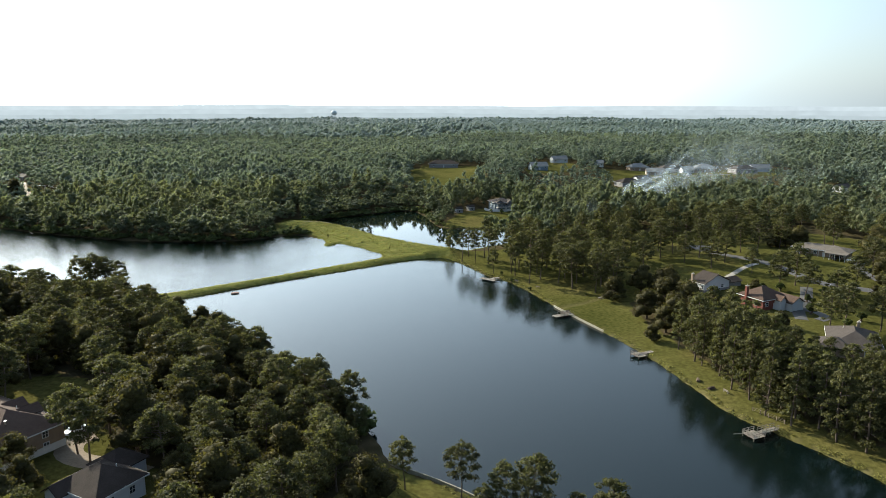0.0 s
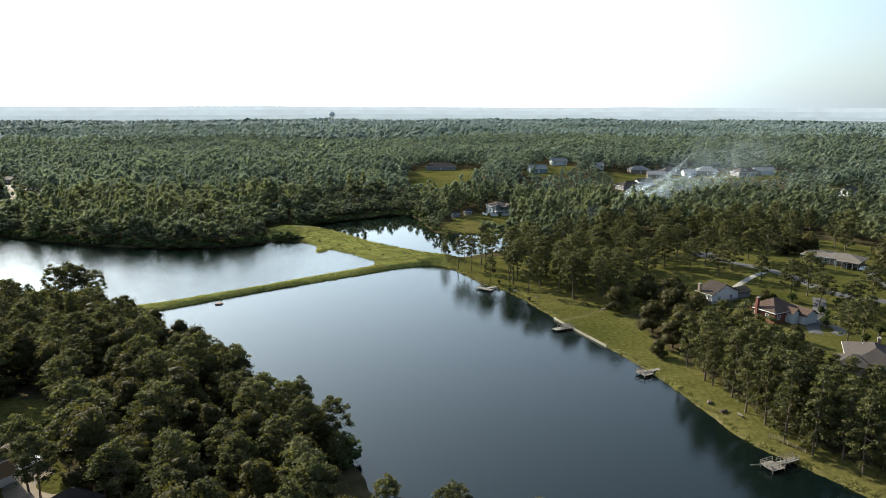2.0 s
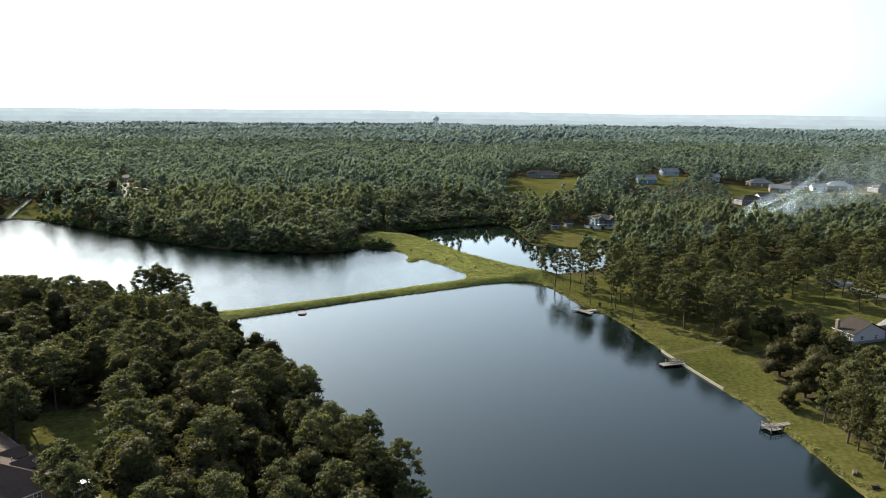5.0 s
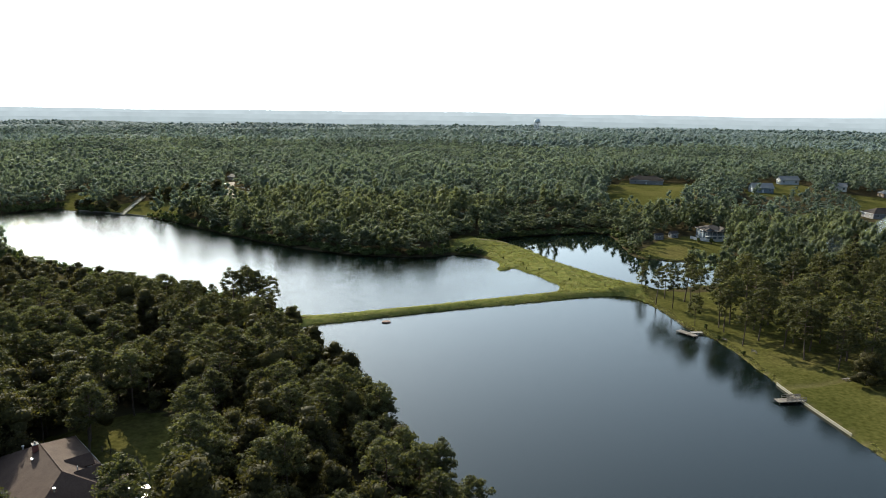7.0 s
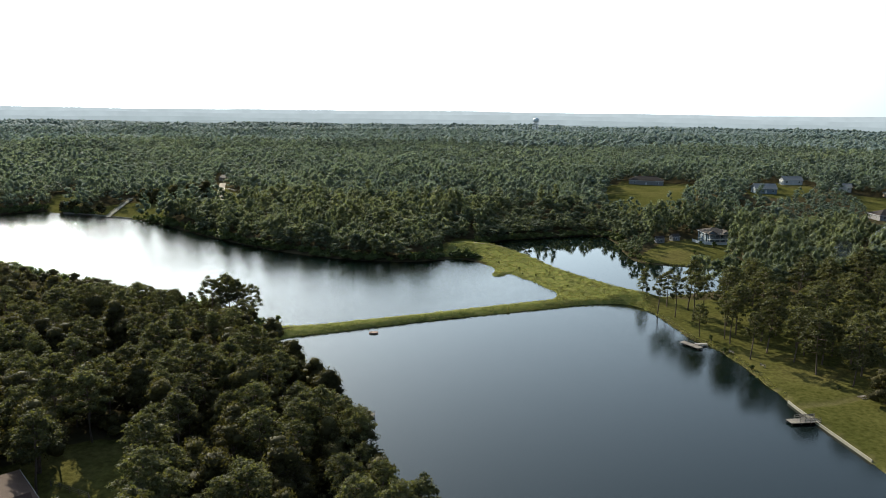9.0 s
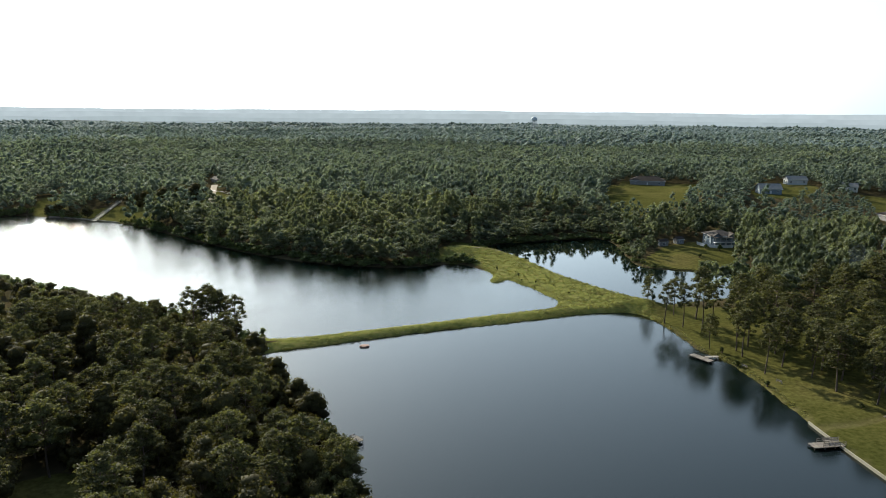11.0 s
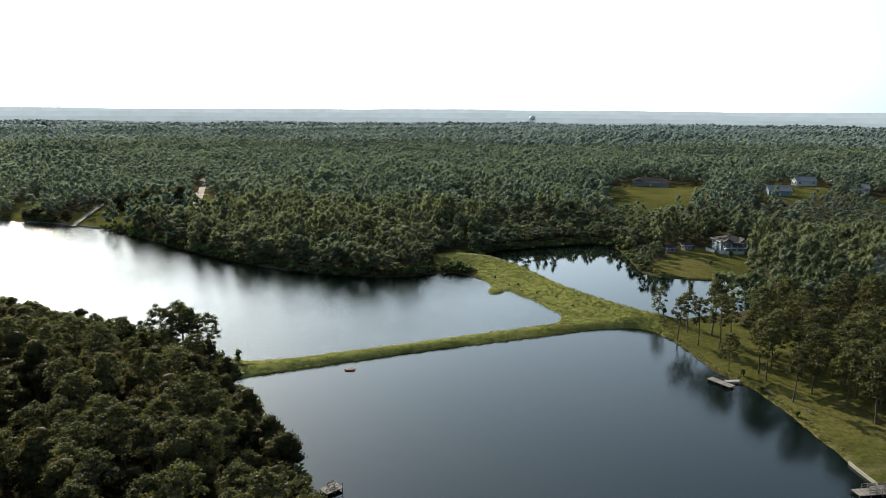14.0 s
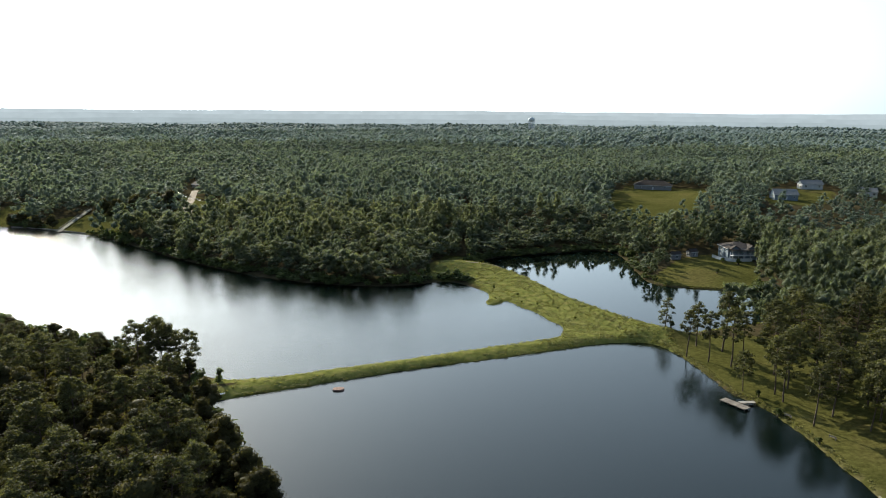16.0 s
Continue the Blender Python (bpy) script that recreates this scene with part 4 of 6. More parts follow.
ok &= ~((Y < 200) & (X > -20) & (X < 100)) & ~((Y < 275) & (X < 10))
woods_stuff("near_woods", X[ok], Y[ok], 0, 1.2, 1.25, WOODS_LEAF, "dense mixed pine and broadleaf woodland round the lakes", 41)
# from here outwards the leaf colours hold painted haze
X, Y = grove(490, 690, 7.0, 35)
woods_stuff("middle_woods", X, Y, 6, 1.16, 1.32, HAZED_MID_LEAF, "mixed pine and broadleaf woodland on rising land", 48)
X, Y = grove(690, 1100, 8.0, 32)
woods_stuff("middle_woods", X, Y, 1, 1.16, 1.5, HAZED_MID_LEAF, "continuous dark-green woodland among scattered houses", 42)
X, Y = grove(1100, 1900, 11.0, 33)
woods_stuff("far_woods", X, Y, 2, 1.08, 1.4, HAZED_FAR_LEAF, "distant unbroken woodland on rolling land", 43)
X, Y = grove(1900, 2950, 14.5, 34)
woods_stuff("far_woods", X, Y, 5, 1.05, 1.95, HAZED_FAR_LEAF, "distant unbroken woodland, leaves tinted pale for haze", 44)


# shrubs that close the wooded shores down to the water
r = np.random.RandomState(77)
X, Y = r.rand(60000) * 560 - 430, r.rand(60000) * 330 + 130
D = shore(X, Y)
ok = (D > 0.4) & (D < 5.0) & ~lawn_mask(X, Y) & (r.rand(60000) < 0.55)
ok &= ((path_distance(CREST, X, Y) > 13) | (X < -94)) & ~((X > -108) & (X < 40) & (Y > 225) & (Y < 340)) & ~((X > 0) & (Y < 340)) & ~((X > -90) & (X < -40) & (Y > 330) & (Y < 362))
ok &= ~((X > -16) & (Y < 140))
woods_stuff("shore_shrubs", X[ok], Y[ok], 3, 1.0, 1.0, BUSH_LEAF, "dense waterside shrubs and saplings below the woods", 45)
X, Y = r.rand(5000) * 190 - 190, r.rand(5000) * 190 + 70
ok = inside(BANK_P, X, Y) & ~lawn_mask(X, Y) & (shore(X, Y) > 2)
for a, b, d in room:
    ok &= (X - a) ** 2 + (Y - b) ** 2 > (d + 1) ** 2
ok &= np.cumsum(ok) < 500
woods_stuff("undergrowth", X[ok], Y[ok], 3, 1.0, 1.0, OAK_LEAF, "dark understorey saplings beneath the wooded bank", 47)
# rank grass and weeds on the dam faces and lake banks
X, Y = r.rand(260000) * 230 - 115, r.rand(260000) * 290 + 110
D, C = shore(X, Y), path_distance(CREST, X, Y)
bank = (D > 0.15) & (D < 1.8) & (X > 0) & (r.rand(260000) < np.where(X > 36, 0.28, 0.7))
dam = ((C < 21) | (C < 38) & (X > -66) & (D < 9)) & (D > 0.15) & (X > -92) & (X < 5)
way = (D > 0.2) & (D < 5) & (X > -110) & (X < 8) & (Y > 225) & (Y < 318)
ok = bank | (dam & (r.rand(260000) < 0.22)) | (way & (r.rand(260000) < np.where(D < 0.9, 0.45, 0.10)))
ok &= ~((X > 37) & (X < 53) & (Y > 198) & (Y < 233))
woods_stuff("rank_grass", X[ok], Y[ok], 4, 1.0, 1.0, REED, "rank grass and weeds on the dam and banks", 46)


# single shrubs on the lawns and along the bank
SHRUBS = Kind("shrub", [oak_shape(200 + k, 2.4, 3.0, 6, 90, 0.2) for k in range(3)], BUSH_LEAF, "rounded dark-green shrub on the lawn", "shrub", "shrubs of the lakeside lawns")
for n, (x, y, s) in enumerate([(4.6, 315.5, 0.9), (27, 263, 0.8), (33, 250, 0.7), (24, 272.5, 0.7), (131, 205, 1.2), (125, 222, 1.0), (134, 232, 1.1), (118, 226, 0.9), (128, 214, 1.0), (146, 205, 1.3), (116, 240, 1.0), (110, 247, 0.8),
                               (36, 421, 1.2), (30, 424, 1.0), (26, 404, 0.9), (-71, 131, 1.0), (-78, 140, 1.2), (-74, 137, 1.0), (118.3, 211.5, 1.5), (116.3, 220.5, 1.2), (118.4, 225.7, 1.1), (123.9, 223.8, 1.2), (121.2, 237.2, 1.3), (122.7, 197.9, 1.4), (85, 246, 0.9), (92, 229, 1.0), (107, 231, 1.1), (96, 205, 0.9), (52, 240, 0.5), (-92, 365, 1.4), (-94, 372, 1.2), (-50, 346, 0.42), (-41, 336, 0.4), (-61, 354, 0.5), (-26, 322, 0.36), (-47, 338, 0.34), (-33, 331, 0.3)]):
    SHRUBS.put(x, y, n, rs.rand() * 6.28, s)

# ---- building helpers ----
def box(bm, cx, cy, cz, lx, ly, lz, rz=0.0, bevel=0.0):
    """A box with its centre and sizes, added to a bmesh."""
    m = Matrix.LocRotScale((cx, cy, cz), Euler((0, 0, rz)), (lx, ly, lz))
    made = bmesh.ops.create_cube(bm, size=1, matrix=m)
    if bevel:
        edges = {e for v in made["verts"] for e in v.link_edges}
        bmesh.ops.bevel(bm, geom=list(edges), offset=bevel, segments=1, affect="EDGES")


def rod(bm, p, q, r, sides=8, r2=None):
    p, q = Vector(p), Vector(q)
    d = q - p
    m = Matrix.Translation((p + q) / 2) @ d.to_track_quat("Z", "Y").to_matrix().to_4x4()
    bmesh.ops.create_cone(bm, cap_ends=True, segments=sides, radius1=r, radius2=r if r2 is None else r2, depth=d.length, matrix=m)


def part(name, bm, mat, parent, label="", smooth=False):
    me = bpy.data.meshes.new(name)
    bm.to_mesh(me)
    bm.free()
    me.materials.append(mat)
    if smooth:
        for p in me.polygons:
            p.use_smooth = True
    ob = new(name, me)
    ob.parent = parent
    if label:
        ob["label"] = label
    return ob


def piece(name, me, parent, m):
    """One more object on a mesh that alike pieces share."""
    ob = new(name, me)
    ob.parent = parent
    ob.matrix_basis = m
    return ob


def thing(name, label, category, x, y, z, rz=0.0, group=""):
    e = new(name)
    e.matrix_basis = pose(x, y, z, 0, 0, rz)
    return tagged(e, label, category, group)


def shared_box(name, lx, ly, lz, mat, bevel=0.0):
    bm = bmesh.new()
    box(bm, 0, 0, 0, lx, ly, lz, 0, bevel)
    me = bpy.data.meshes.new(name)
    bm.to_mesh(me)
    bm.free()
    me.materials.append(mat)
    return me


def roof_mesh(L, W, rise, over, z, kind, thick=0.18):
    """Hip or gable roof with its thickness, ridge along x."""
    bm = bmesh.new()
    a, b = L / 2 + over, W / 2 + over
    run = min(b, a * 0.95) if kind == "hip" else 0.0
    top = [(-a + run, 0, z + rise), (a - run, 0, z + rise)]
    base = [(-a, -b, z), (a, -b, z), (a, b, z), (-a, b, z)]
    v = [bm.verts.new(p) for p in base] + [bm.verts.new(p) for p in top]
    u = [bm.verts.new((p[0], p[1], p[2] - thick)) for p in base] + [bm.verts.new((p[0], p[1], p[2] - thick)) for p in top]
    for s, flip in ((v, False), (u, True)):
        for q in ((0, 1, 5, 4), (2, 3, 4, 5), (1, 2, 5), (3, 0, 4)):
            if kind == "gable" and len(q) == 3:
                continue
            f = [s[i] for i in q]
            bm.faces.new(f[::-1] if flip else f)
    rim = [(0, 1), (2, 3)] + ([(1, 2), (3, 0)] if kind == "hip" else [(1, 5), (5, 2), (3, 4), (4, 0)])
    for i, j in rim:
        bm.faces.new((v[i], u[i], u[j], v[j]))
    bmesh.ops.recalc_face_normals(bm, faces=bm.faces)
    return bm


def lattice(w, h):
    """One piece of joinery: an outer frame crossed by two glazing bars."""
    bm = bmesh.new()
    xs = (-w / 2 - 0.08, -w / 2 + 0.04, -0.03, 0.03, w / 2 - 0.04, w / 2 + 0.08)
    zs = (-h / 2 - 0.06, -h / 2 + 0.04, -0.03, 0.03, h / 2 - 0.04, h / 2 + 0.06)
    got = {}

    def vert(i, k, s):
        if (i, k, s) not in got:
            got[i, k, s] = bm.verts.new((xs[i], s * 0.05, zs[k]))
        return got[i, k, s]

    solid = lambda i, k: 0 <= i < 5 and 0 <= k < 5 and (i % 2 == 0 or k % 2 == 0)
    for i in range(5):
        for k in range(5):
            if not solid(i, k):
                continue
            ring = ((i, k), (i + 1, k), (i + 1, k + 1), (i, k + 1))
            bm.faces.new([vert(*c, -1) for c in ring])
            bm.faces.new([vert(*c, 1) for c in ring[::-1]])
            for a, b, n in ((ring[0], ring[1], (i, k - 1)), (ring[1], ring[2], (i + 1, k)), (ring[2], ring[3], (i, k + 1)), (ring[3], ring[0], (i - 1, k))):
                if not solid(*n):
                    bm.faces.new((vert(*a, 1), vert(*b, 1), vert(*b, -1), vert(*a, -1)))
    bmesh.ops.recalc_face_normals(bm, faces=bm.faces)
    return bm


def add_window(parent, x, y, z, w, h, facing, dark=GLASS_DARK, name="window"):
    """Frame proud of the wall, with its pane under it. facing: degrees of the outward normal, in the house's own axes."""
    fr = part(name, lattice(w, h), TRIM, parent)
    fr.matrix_basis = pose(x, y, z, 0, 0, facing + 90)
    bm = bmesh.new()
    box(bm, 0, 0.01, 0, w, 0.04, h)
    part("pane", bm, dark, fr)
    return fr


def wall_shell(L, W, H, z=0.0, t=0.2):
    bm = bmesh.new()
    box(bm, 0, -W / 2 + t / 2, z + H / 2, L, t, H)
    box(bm, 0, W / 2 - t / 2, z + H / 2, L, t, H)
    box(bm, -L / 2 + t / 2, 0, z + H / 2, t, W - 2 * t - 0.006, H)
    box(bm, L / 2 - t / 2, 0, z + H / 2, t, W - 2 * t - 0.006, H)
    return bm


def gable_ends(L, W, H, rise, side, t=0.2):
    bm = bmesh.new()
    for s in (side,):
        x0, x1 = s * (L / 2 - 0.01), s * (L / 2 - t)
        a = [bm.verts.new((x0, -W / 2, H)), bm.verts.new((x0, W / 2, H)), bm.verts.new((x0, 0, H + rise * 0.93))]
        b = [bm.verts.new((x1, -W / 2, H)), bm.verts.new((x1, W / 2, H)), bm.verts.new((x1, 0, H + rise * 0.93))]
        bm.faces.new(a)
        bm.faces.new(b)
        for i in range(3):
            j = (i + 1) % 3
            bm.faces.new((a[i], b[i], b[j], a[j]))
    bmesh.ops.recalc_face_normals(bm, faces=bm.faces)
    return bm


def house(label, x, y, rz, L, W, H, rise, walls, roofs, kind="hip", over=0.55, wins=3, storeys=1, chimney=None, base=None, z=None, door=True, group="", name="house"):
    """A house: walls on a footing, a roof with eaves, windows and a door on its sides."""
    zz = gz(x, y) if z is None else z
    e = thing(name, label, "house", x, y, zz, rz, group)
    part("wall", wall_shell(L, W, H + 1.2, -1.2), walls, e)
    if base:
        bm = bmesh.new()
        box(bm, 0, -W / 2 - 0.03, base[0] / 2 - 0.6, L + 0.06, 0.06, base[0] + 1.2)
        box(bm, 0, W / 2 + 0.03, base[0] / 2 - 0.6, L + 0.06, 0.06, base[0] + 1.2)
        box(bm, L / 2 + 0.03, 0, base[0] / 2 - 0.6, 0.06, W, base[0] + 1.2)
        part("foundation_wall", bm, base[1], e)
    roof = part("roof", roof_mesh(L, W, rise, over, H + 0.12, kind), roofs, e)
    bm = bmesh.new()
    a, b = L / 2 + over, W / 2 + over
    for sy in (-1, 1):
        box(bm, 0, sy * (b + 0.03), H - 0.02, 2 * a, 0.05, 0.22)
    if kind == "hip":
        for sx in (-1, 1):
            box(bm, sx * (a + 0.03), 0, H - 0.02, 0.05, 2 * b - 0.01, 0.22)
    part("fascia", bm, TRIM, roof)
    bm = bmesh.new()
    rod(bm, (-a + (b if kind == "hip" else 0), 0, H + 0.14 + rise), (a - (b if kind == "hip" else 0) + 0.01, 0, H + 0.14 + rise), 0.09, 6)
    part("ridge_cap", bm, roofs, roof)
    bm = bmesh.new()
    rod(bm, (L * 0.18, W * 0.2, H + rise * 0.4), (L * 0.18, W * 0.2, H + rise * 0.75 + 0.3), 0.09, 8)
    part("vent_pipe", bm, TRIM, roof)
    if kind == "gable":
        for side in (-1, 1):
            part("gable", gable_ends(L, W, H, rise, side), walls, e)
    step = H / storeys
    for s in range(storeys):
        zc = s * step + step * 0.55
        for k in range(wins):
            u = (k + 0.5) / wins * L - L / 2
            if door and s == 0 and k == wins // 2:
                bm = bmesh.new()
                box(bm, u, -W / 2 - 0.04, 1.03, 1.0, 0.08, 2.06, 0, 0.01)
                d = part("door", bm, TRIM, e, "white panelled front door")
                bm = bmesh.new()
                rod(bm, (u + 0.38, -W / 2 - 0.12, 1.0), (u + 0.38, -W / 2 - 0.07, 1.0), 0.035, 8)
                part("door_handle", bm, METAL, d)
            else:
                add_window(e, u, -W / 2 - 0.03, zc, 1.3, 1.35, -90)
            add_window(e, u, W / 2 + 0.03, zc, 1.3, 1.35, 90)
        for v in (-0.22, 0.22):
            add_window(e, -L / 2 - 0.03, v * W, zc, 1.1, 1.3, 180)
            add_window(e, L / 2 + 0.03, v * W, zc, 1.1, 1.3, 0)
    if chimney:
        u, v, top, mat = chimney
        bm = bmesh.new()
        box(bm, u, v, top / 2, 0.95, 0.8, top, 0, 0.02)
        c = part("chimney", bm, mat, e, "brick chimney stack")
        bm = bmesh.new()
        box(bm, u, v, top + 0.06, 1.12, 0.97, 0.12)
        rod(bm, (u, v, top + 0.1), (u, v, top + 0.5), 0.16, 8)
        part("chimney_cap", bm, CONCRETE, c)
    return e


def wing(e, x, y, rz, L, W, H, rise, walls, roofs, kind="gable"):
    """A lower wing set against a house."""
    w = part("wing", wall_shell(L, W, H + 1.0, -1.0), walls, e)
    w.matrix_basis = pose(x, y, 0, 0, 0, rz)
    part("wing_roof", roof_mesh(L, W, rise, 0.45, H + 0.12, kind), roofs, w)
    if kind == "gable":
        for side in (-1, 1):
            part("wing_gable", gable_ends(L, W, H, rise, side), walls, w)
    return w


# ---- houses of the near bank ----
left_house = house("two-storey house with brown shingle roof, dormers and brick walls", -87, 121.5, -29, 25, 13, 4.6, 3.6, TAN, SHINGLE_BROWN, "hip", 0.7, 5, 2, (-5, -1, 9.0, RED), base=(1.2, WHITE))
for u in (1.5, 6.5):
    bm = roof_mesh(3.4, 3.0, 1.3, 0.3, 6.5, "gable")
    d = part("dormer_roof", bm, SHINGLE_BROWN, left_house)
    d.matrix_basis = pose(u, 3.6, 0, 0, 0, 90)
    bm = bmesh.new()
    box(bm, 0, 0, 5.85, 3.2, 2.6, 1.5)
    f = part("dormer", bm, WHITE, d)
    add_window(d, 1.63, 0, 5.9, 1.0, 0.9, 0, name="dormer_window")
for u in (-9, -3, 9):
    bm = bmesh.new()
    rod(bm, (u, -2.0, 6.2), (u, -2.0, 7.4), 0.14, 8)
    rod(bm, (u, -2.0, 7.4), (u, -2.0, 7.55), 0.24, 8)
    part("roof_vent", bm, METAL, left_house)
low_house = house("one-storey house with dark brown hip roof and white siding", -57.2, 103.6, -28, 10.0, 9.0, 3.2, 2.9, WHITE, SHINGLE_DARK, "hip", 0.6, 3, 1)
wing(low_house, -3.2, 5.6, 90, 6.4, 6.4, 3.0, 2.3, WHITE, SHINGLE_DARK, "hip")
wing(low_house, -3.2, -4.6, 90, 4.0, 3.6, 3.0, 1.5, WHITE, SHINGLE_DARK)

# ---- houses of the park side ----
white_house = house("white house with grey gable roof above a dark masonry basement", 97.6, 241.9, -63.6, 6.4, 12.4, 3.2, 3.0, WHITE, SHINGLE_DARK, "gable", 0.6, 3, 1, (-2.2, -6.5, 6.0, TAN), (0.9, GREYWALL))
wing(white_house, 0.0, 9.6, 90, 6.8, 5.4, 2.2, 1.3, GREYWALL, SHINGLE_DARK)
bm = bmesh.new()
box(bm, 0, 0, 0, 5.5, 2.6, 0.16)
for u in (-2.6, 2.6):
    box(bm, u, -1.2, -1.4, 0.14, 0.14, 2.8)
    box(bm, u, -1.2, 0.5, 0.1, 0.1, 1.0)
box(bm, 0, -1.2, 1.0, 5.4, 0.08, 0.08)
deck = part("deck", bm, PLANK, white_house, "raised timber deck")
deck.matrix_basis = pose(0.2, -7.5, 1.2)
red_house = house("red brick house with steep brown hip roof", 107.0, 220.6, 26, 11.0, 9.5, 3.5, 3.1, RED, SHINGLE_BROWN, "hip", 0.6, 3, 1, (-5.9, 1.5, 7.0, RED))
w = wing(red_house, 5.6, -5.4, 90, 7.4, 5.6, 2.5, 1.9, WHITE, SHINGLE_BROWN)
w = wing(red_house, 1.2, -5.6, 90, 3.0, 2.4, 3.2, 1.5, WHITE, SHINGLE_BROWN)
bm = bmesh.new()
for k in range(5):
    box(bm, 8.45, -5.8, 0.25 + k * 0.43, 0.08, 4.6, 0.40, 0, 0.02)
part("garage_door", bm, TRIM, red_house, "white sectional garage door")
brown_house = house("long low house with brown shingle roof among pines", 114.0, 180.5, 64, 17, 12, 2.6, 3.0, TAN, SHINGLE_GREY, "hip", 0.7, 5, 1, (3.5, -1.2, 6.6, TAN))
wing(brown_house, -6.5, 5.0, 90, 8.0, 7.5, 2.5, 2.0, TAN, SHINGLE_GREY, "hip")
ranch = house("long one-storey ranch house with low grey roof and porch", 160.0, 281.6, -44, 20, 9, 2.7, 1.6, TAN, SHINGLE_TAUPE, "hip", 1.1, 6, 1)
bm = bmesh.new()
box(bm, 7.0, -7.0, 2.72, 8.4, 5.6, 0.2)
canopy = part("carport_roof", bm, SHINGLE_TAUPE, ranch)
for k in range(5):
    bm = bmesh.new()
    box(bm, 3.2 + k * 1.9, -9.6, 1.3, 0.16, 0.16, 2.6, 0, 0.01)
    part("porch_post", bm, TRIM, ranch)
for k in range(6):
    bm = bmesh.new()
    box(bm, -9.8 + k * 2.4, -5.4, 1.3, 0.14, 0.14, 2.6, 0, 0.01)
    part("porch_post", bm, TRIM, ranch)

# ---- the house on the pond ----
pond_house = house("two-storey pale blue house with grey roof and double porch", 37, 438, 18, 12.5, 10.5, 5.5, 2.2, BLUE, SHINGLE_GREY, "hip", 0.7, 4, 2)
wing(pond_house, -3.6, -4.2, 90, 5.0, 4.2, 5.4, 1.7, BLUE, SHINGLE_GREY)
wing(pond_house, 4.2, -4.2, 90, 5.0, 4.0, 5.4, 1.7, BLUE, SHINGLE_GREY)
bm = bmesh.new()
box(bm, 0, -7.6, 2.75, 11.6, 2.4, 0.18)
porch = part("porch_floor", bm, TRIM, pond_house)
for k in range(5):
    bm = bmesh.new()
    box(bm, -5.6 + k * 2.8, -8.7, 1.3, 0.2, 0.2, 2.7, 0, 0.01)
    box(bm, -5.6 + k * 2.8, -8.7, 4.0, 0.16, 0.16, 2.4, 0, 0.01)
    part("porch_post", bm, TRIM, pond_house)
bm = bmesh.new()
box(bm, 0, -8.72, 3.75, 11.3, 0.07, 0.08)
for k in range(38):
    box(bm, -5.5 + k * 0.3, -8.72, 3.3, 0.05, 0.05, 0.85)
part("porch_railing", bm, TRIM, pond_house)
bm = bmesh.new()
box(bm, 0, -7.5, 5.35, 11.8, 2.8, 0.16)
part("porch_roof", bm, SHINGLE_GREY, pond_house)


def fence(label, pts, tall, mat, solid=True, every=2.4, group=""):
    x0, y0 = pts[0]
    e = thing("fence", label, "fence", x0, y0, gz(x0, y0), 0, group)
    z0 = gz(x0, y0)
    post = shared_box("post", 0.12, 0.12, tall + 0.5, mat)
    for (a, b), (c, d) in zip(pts[:-1], pts[1:]):
        n = max(1, round(math.hypot(c - a, d - b) / every))
        for k in range(n + 1):
            t = k / n
            px, py = a + (c - a) * t, b + (d - b) * t
            if k < n or (c, d) == pts[-1]:
                piece("post", post, e, Matrix.Translation((px - x0, py - y0, gz(px, py) - z0 + tall / 2 - 0.2)))
            if k < n:
                qx, qy = a + (c - a) * (k + 1) / n, b + (d - b) * (k + 1) / n
                za, zb = gz(px, py) - z0, gz(qx, qy) - z0
                bm = bmesh.new()
                if solid:
                    vs = [bm.verts.new(p) for p in ((px - x0, py - y0, za - 0.1), (qx - x0, qy - y0, zb - 0.1), (qx - x0, qy - y0, zb + tall), (px - x0, py - y0, za + tall))]
                    bm.faces.new(vs)
                    ext = bmesh.ops.extrude_face_region(bm, geom=list(bm.faces))
                    off = Vector((-(qy - py), qx - px, 0)).normalized() * 0.05
                    for v in ext["geom"]:
                        if isinstance(v, bmesh.types.BMVert):
                            v.co += off
                    bmesh.ops.recalc_face_normals(bm, faces=bm.faces)
                    part("panel", bm, mat, e)
                else:
                    for h in (0.35, 0.7, 1.0):
                        rod(bm, (px - x0, py - y0, za + tall * h), (qx - x0, qy - y0, zb + tall * h), 0.03, 4)
                    part("rail", bm, mat, e)
    return e


fence("white vinyl privacy fence by the pond house", [(26.5, 437), (30, 430), (36, 427.5), (43, 430)], 1.5, TRIM)
for x, y, rz in ((9.7, 429.5, 20), (17.5, 437, 35)):
    house("small weathered storage shed on the pond lawn", x, y, rz, 4.2, 3.2, 2.3, 1.2, GREYWALL, SHINGLE_GREY, "gable", 0.25, 1, 1, door=False, name="shed")

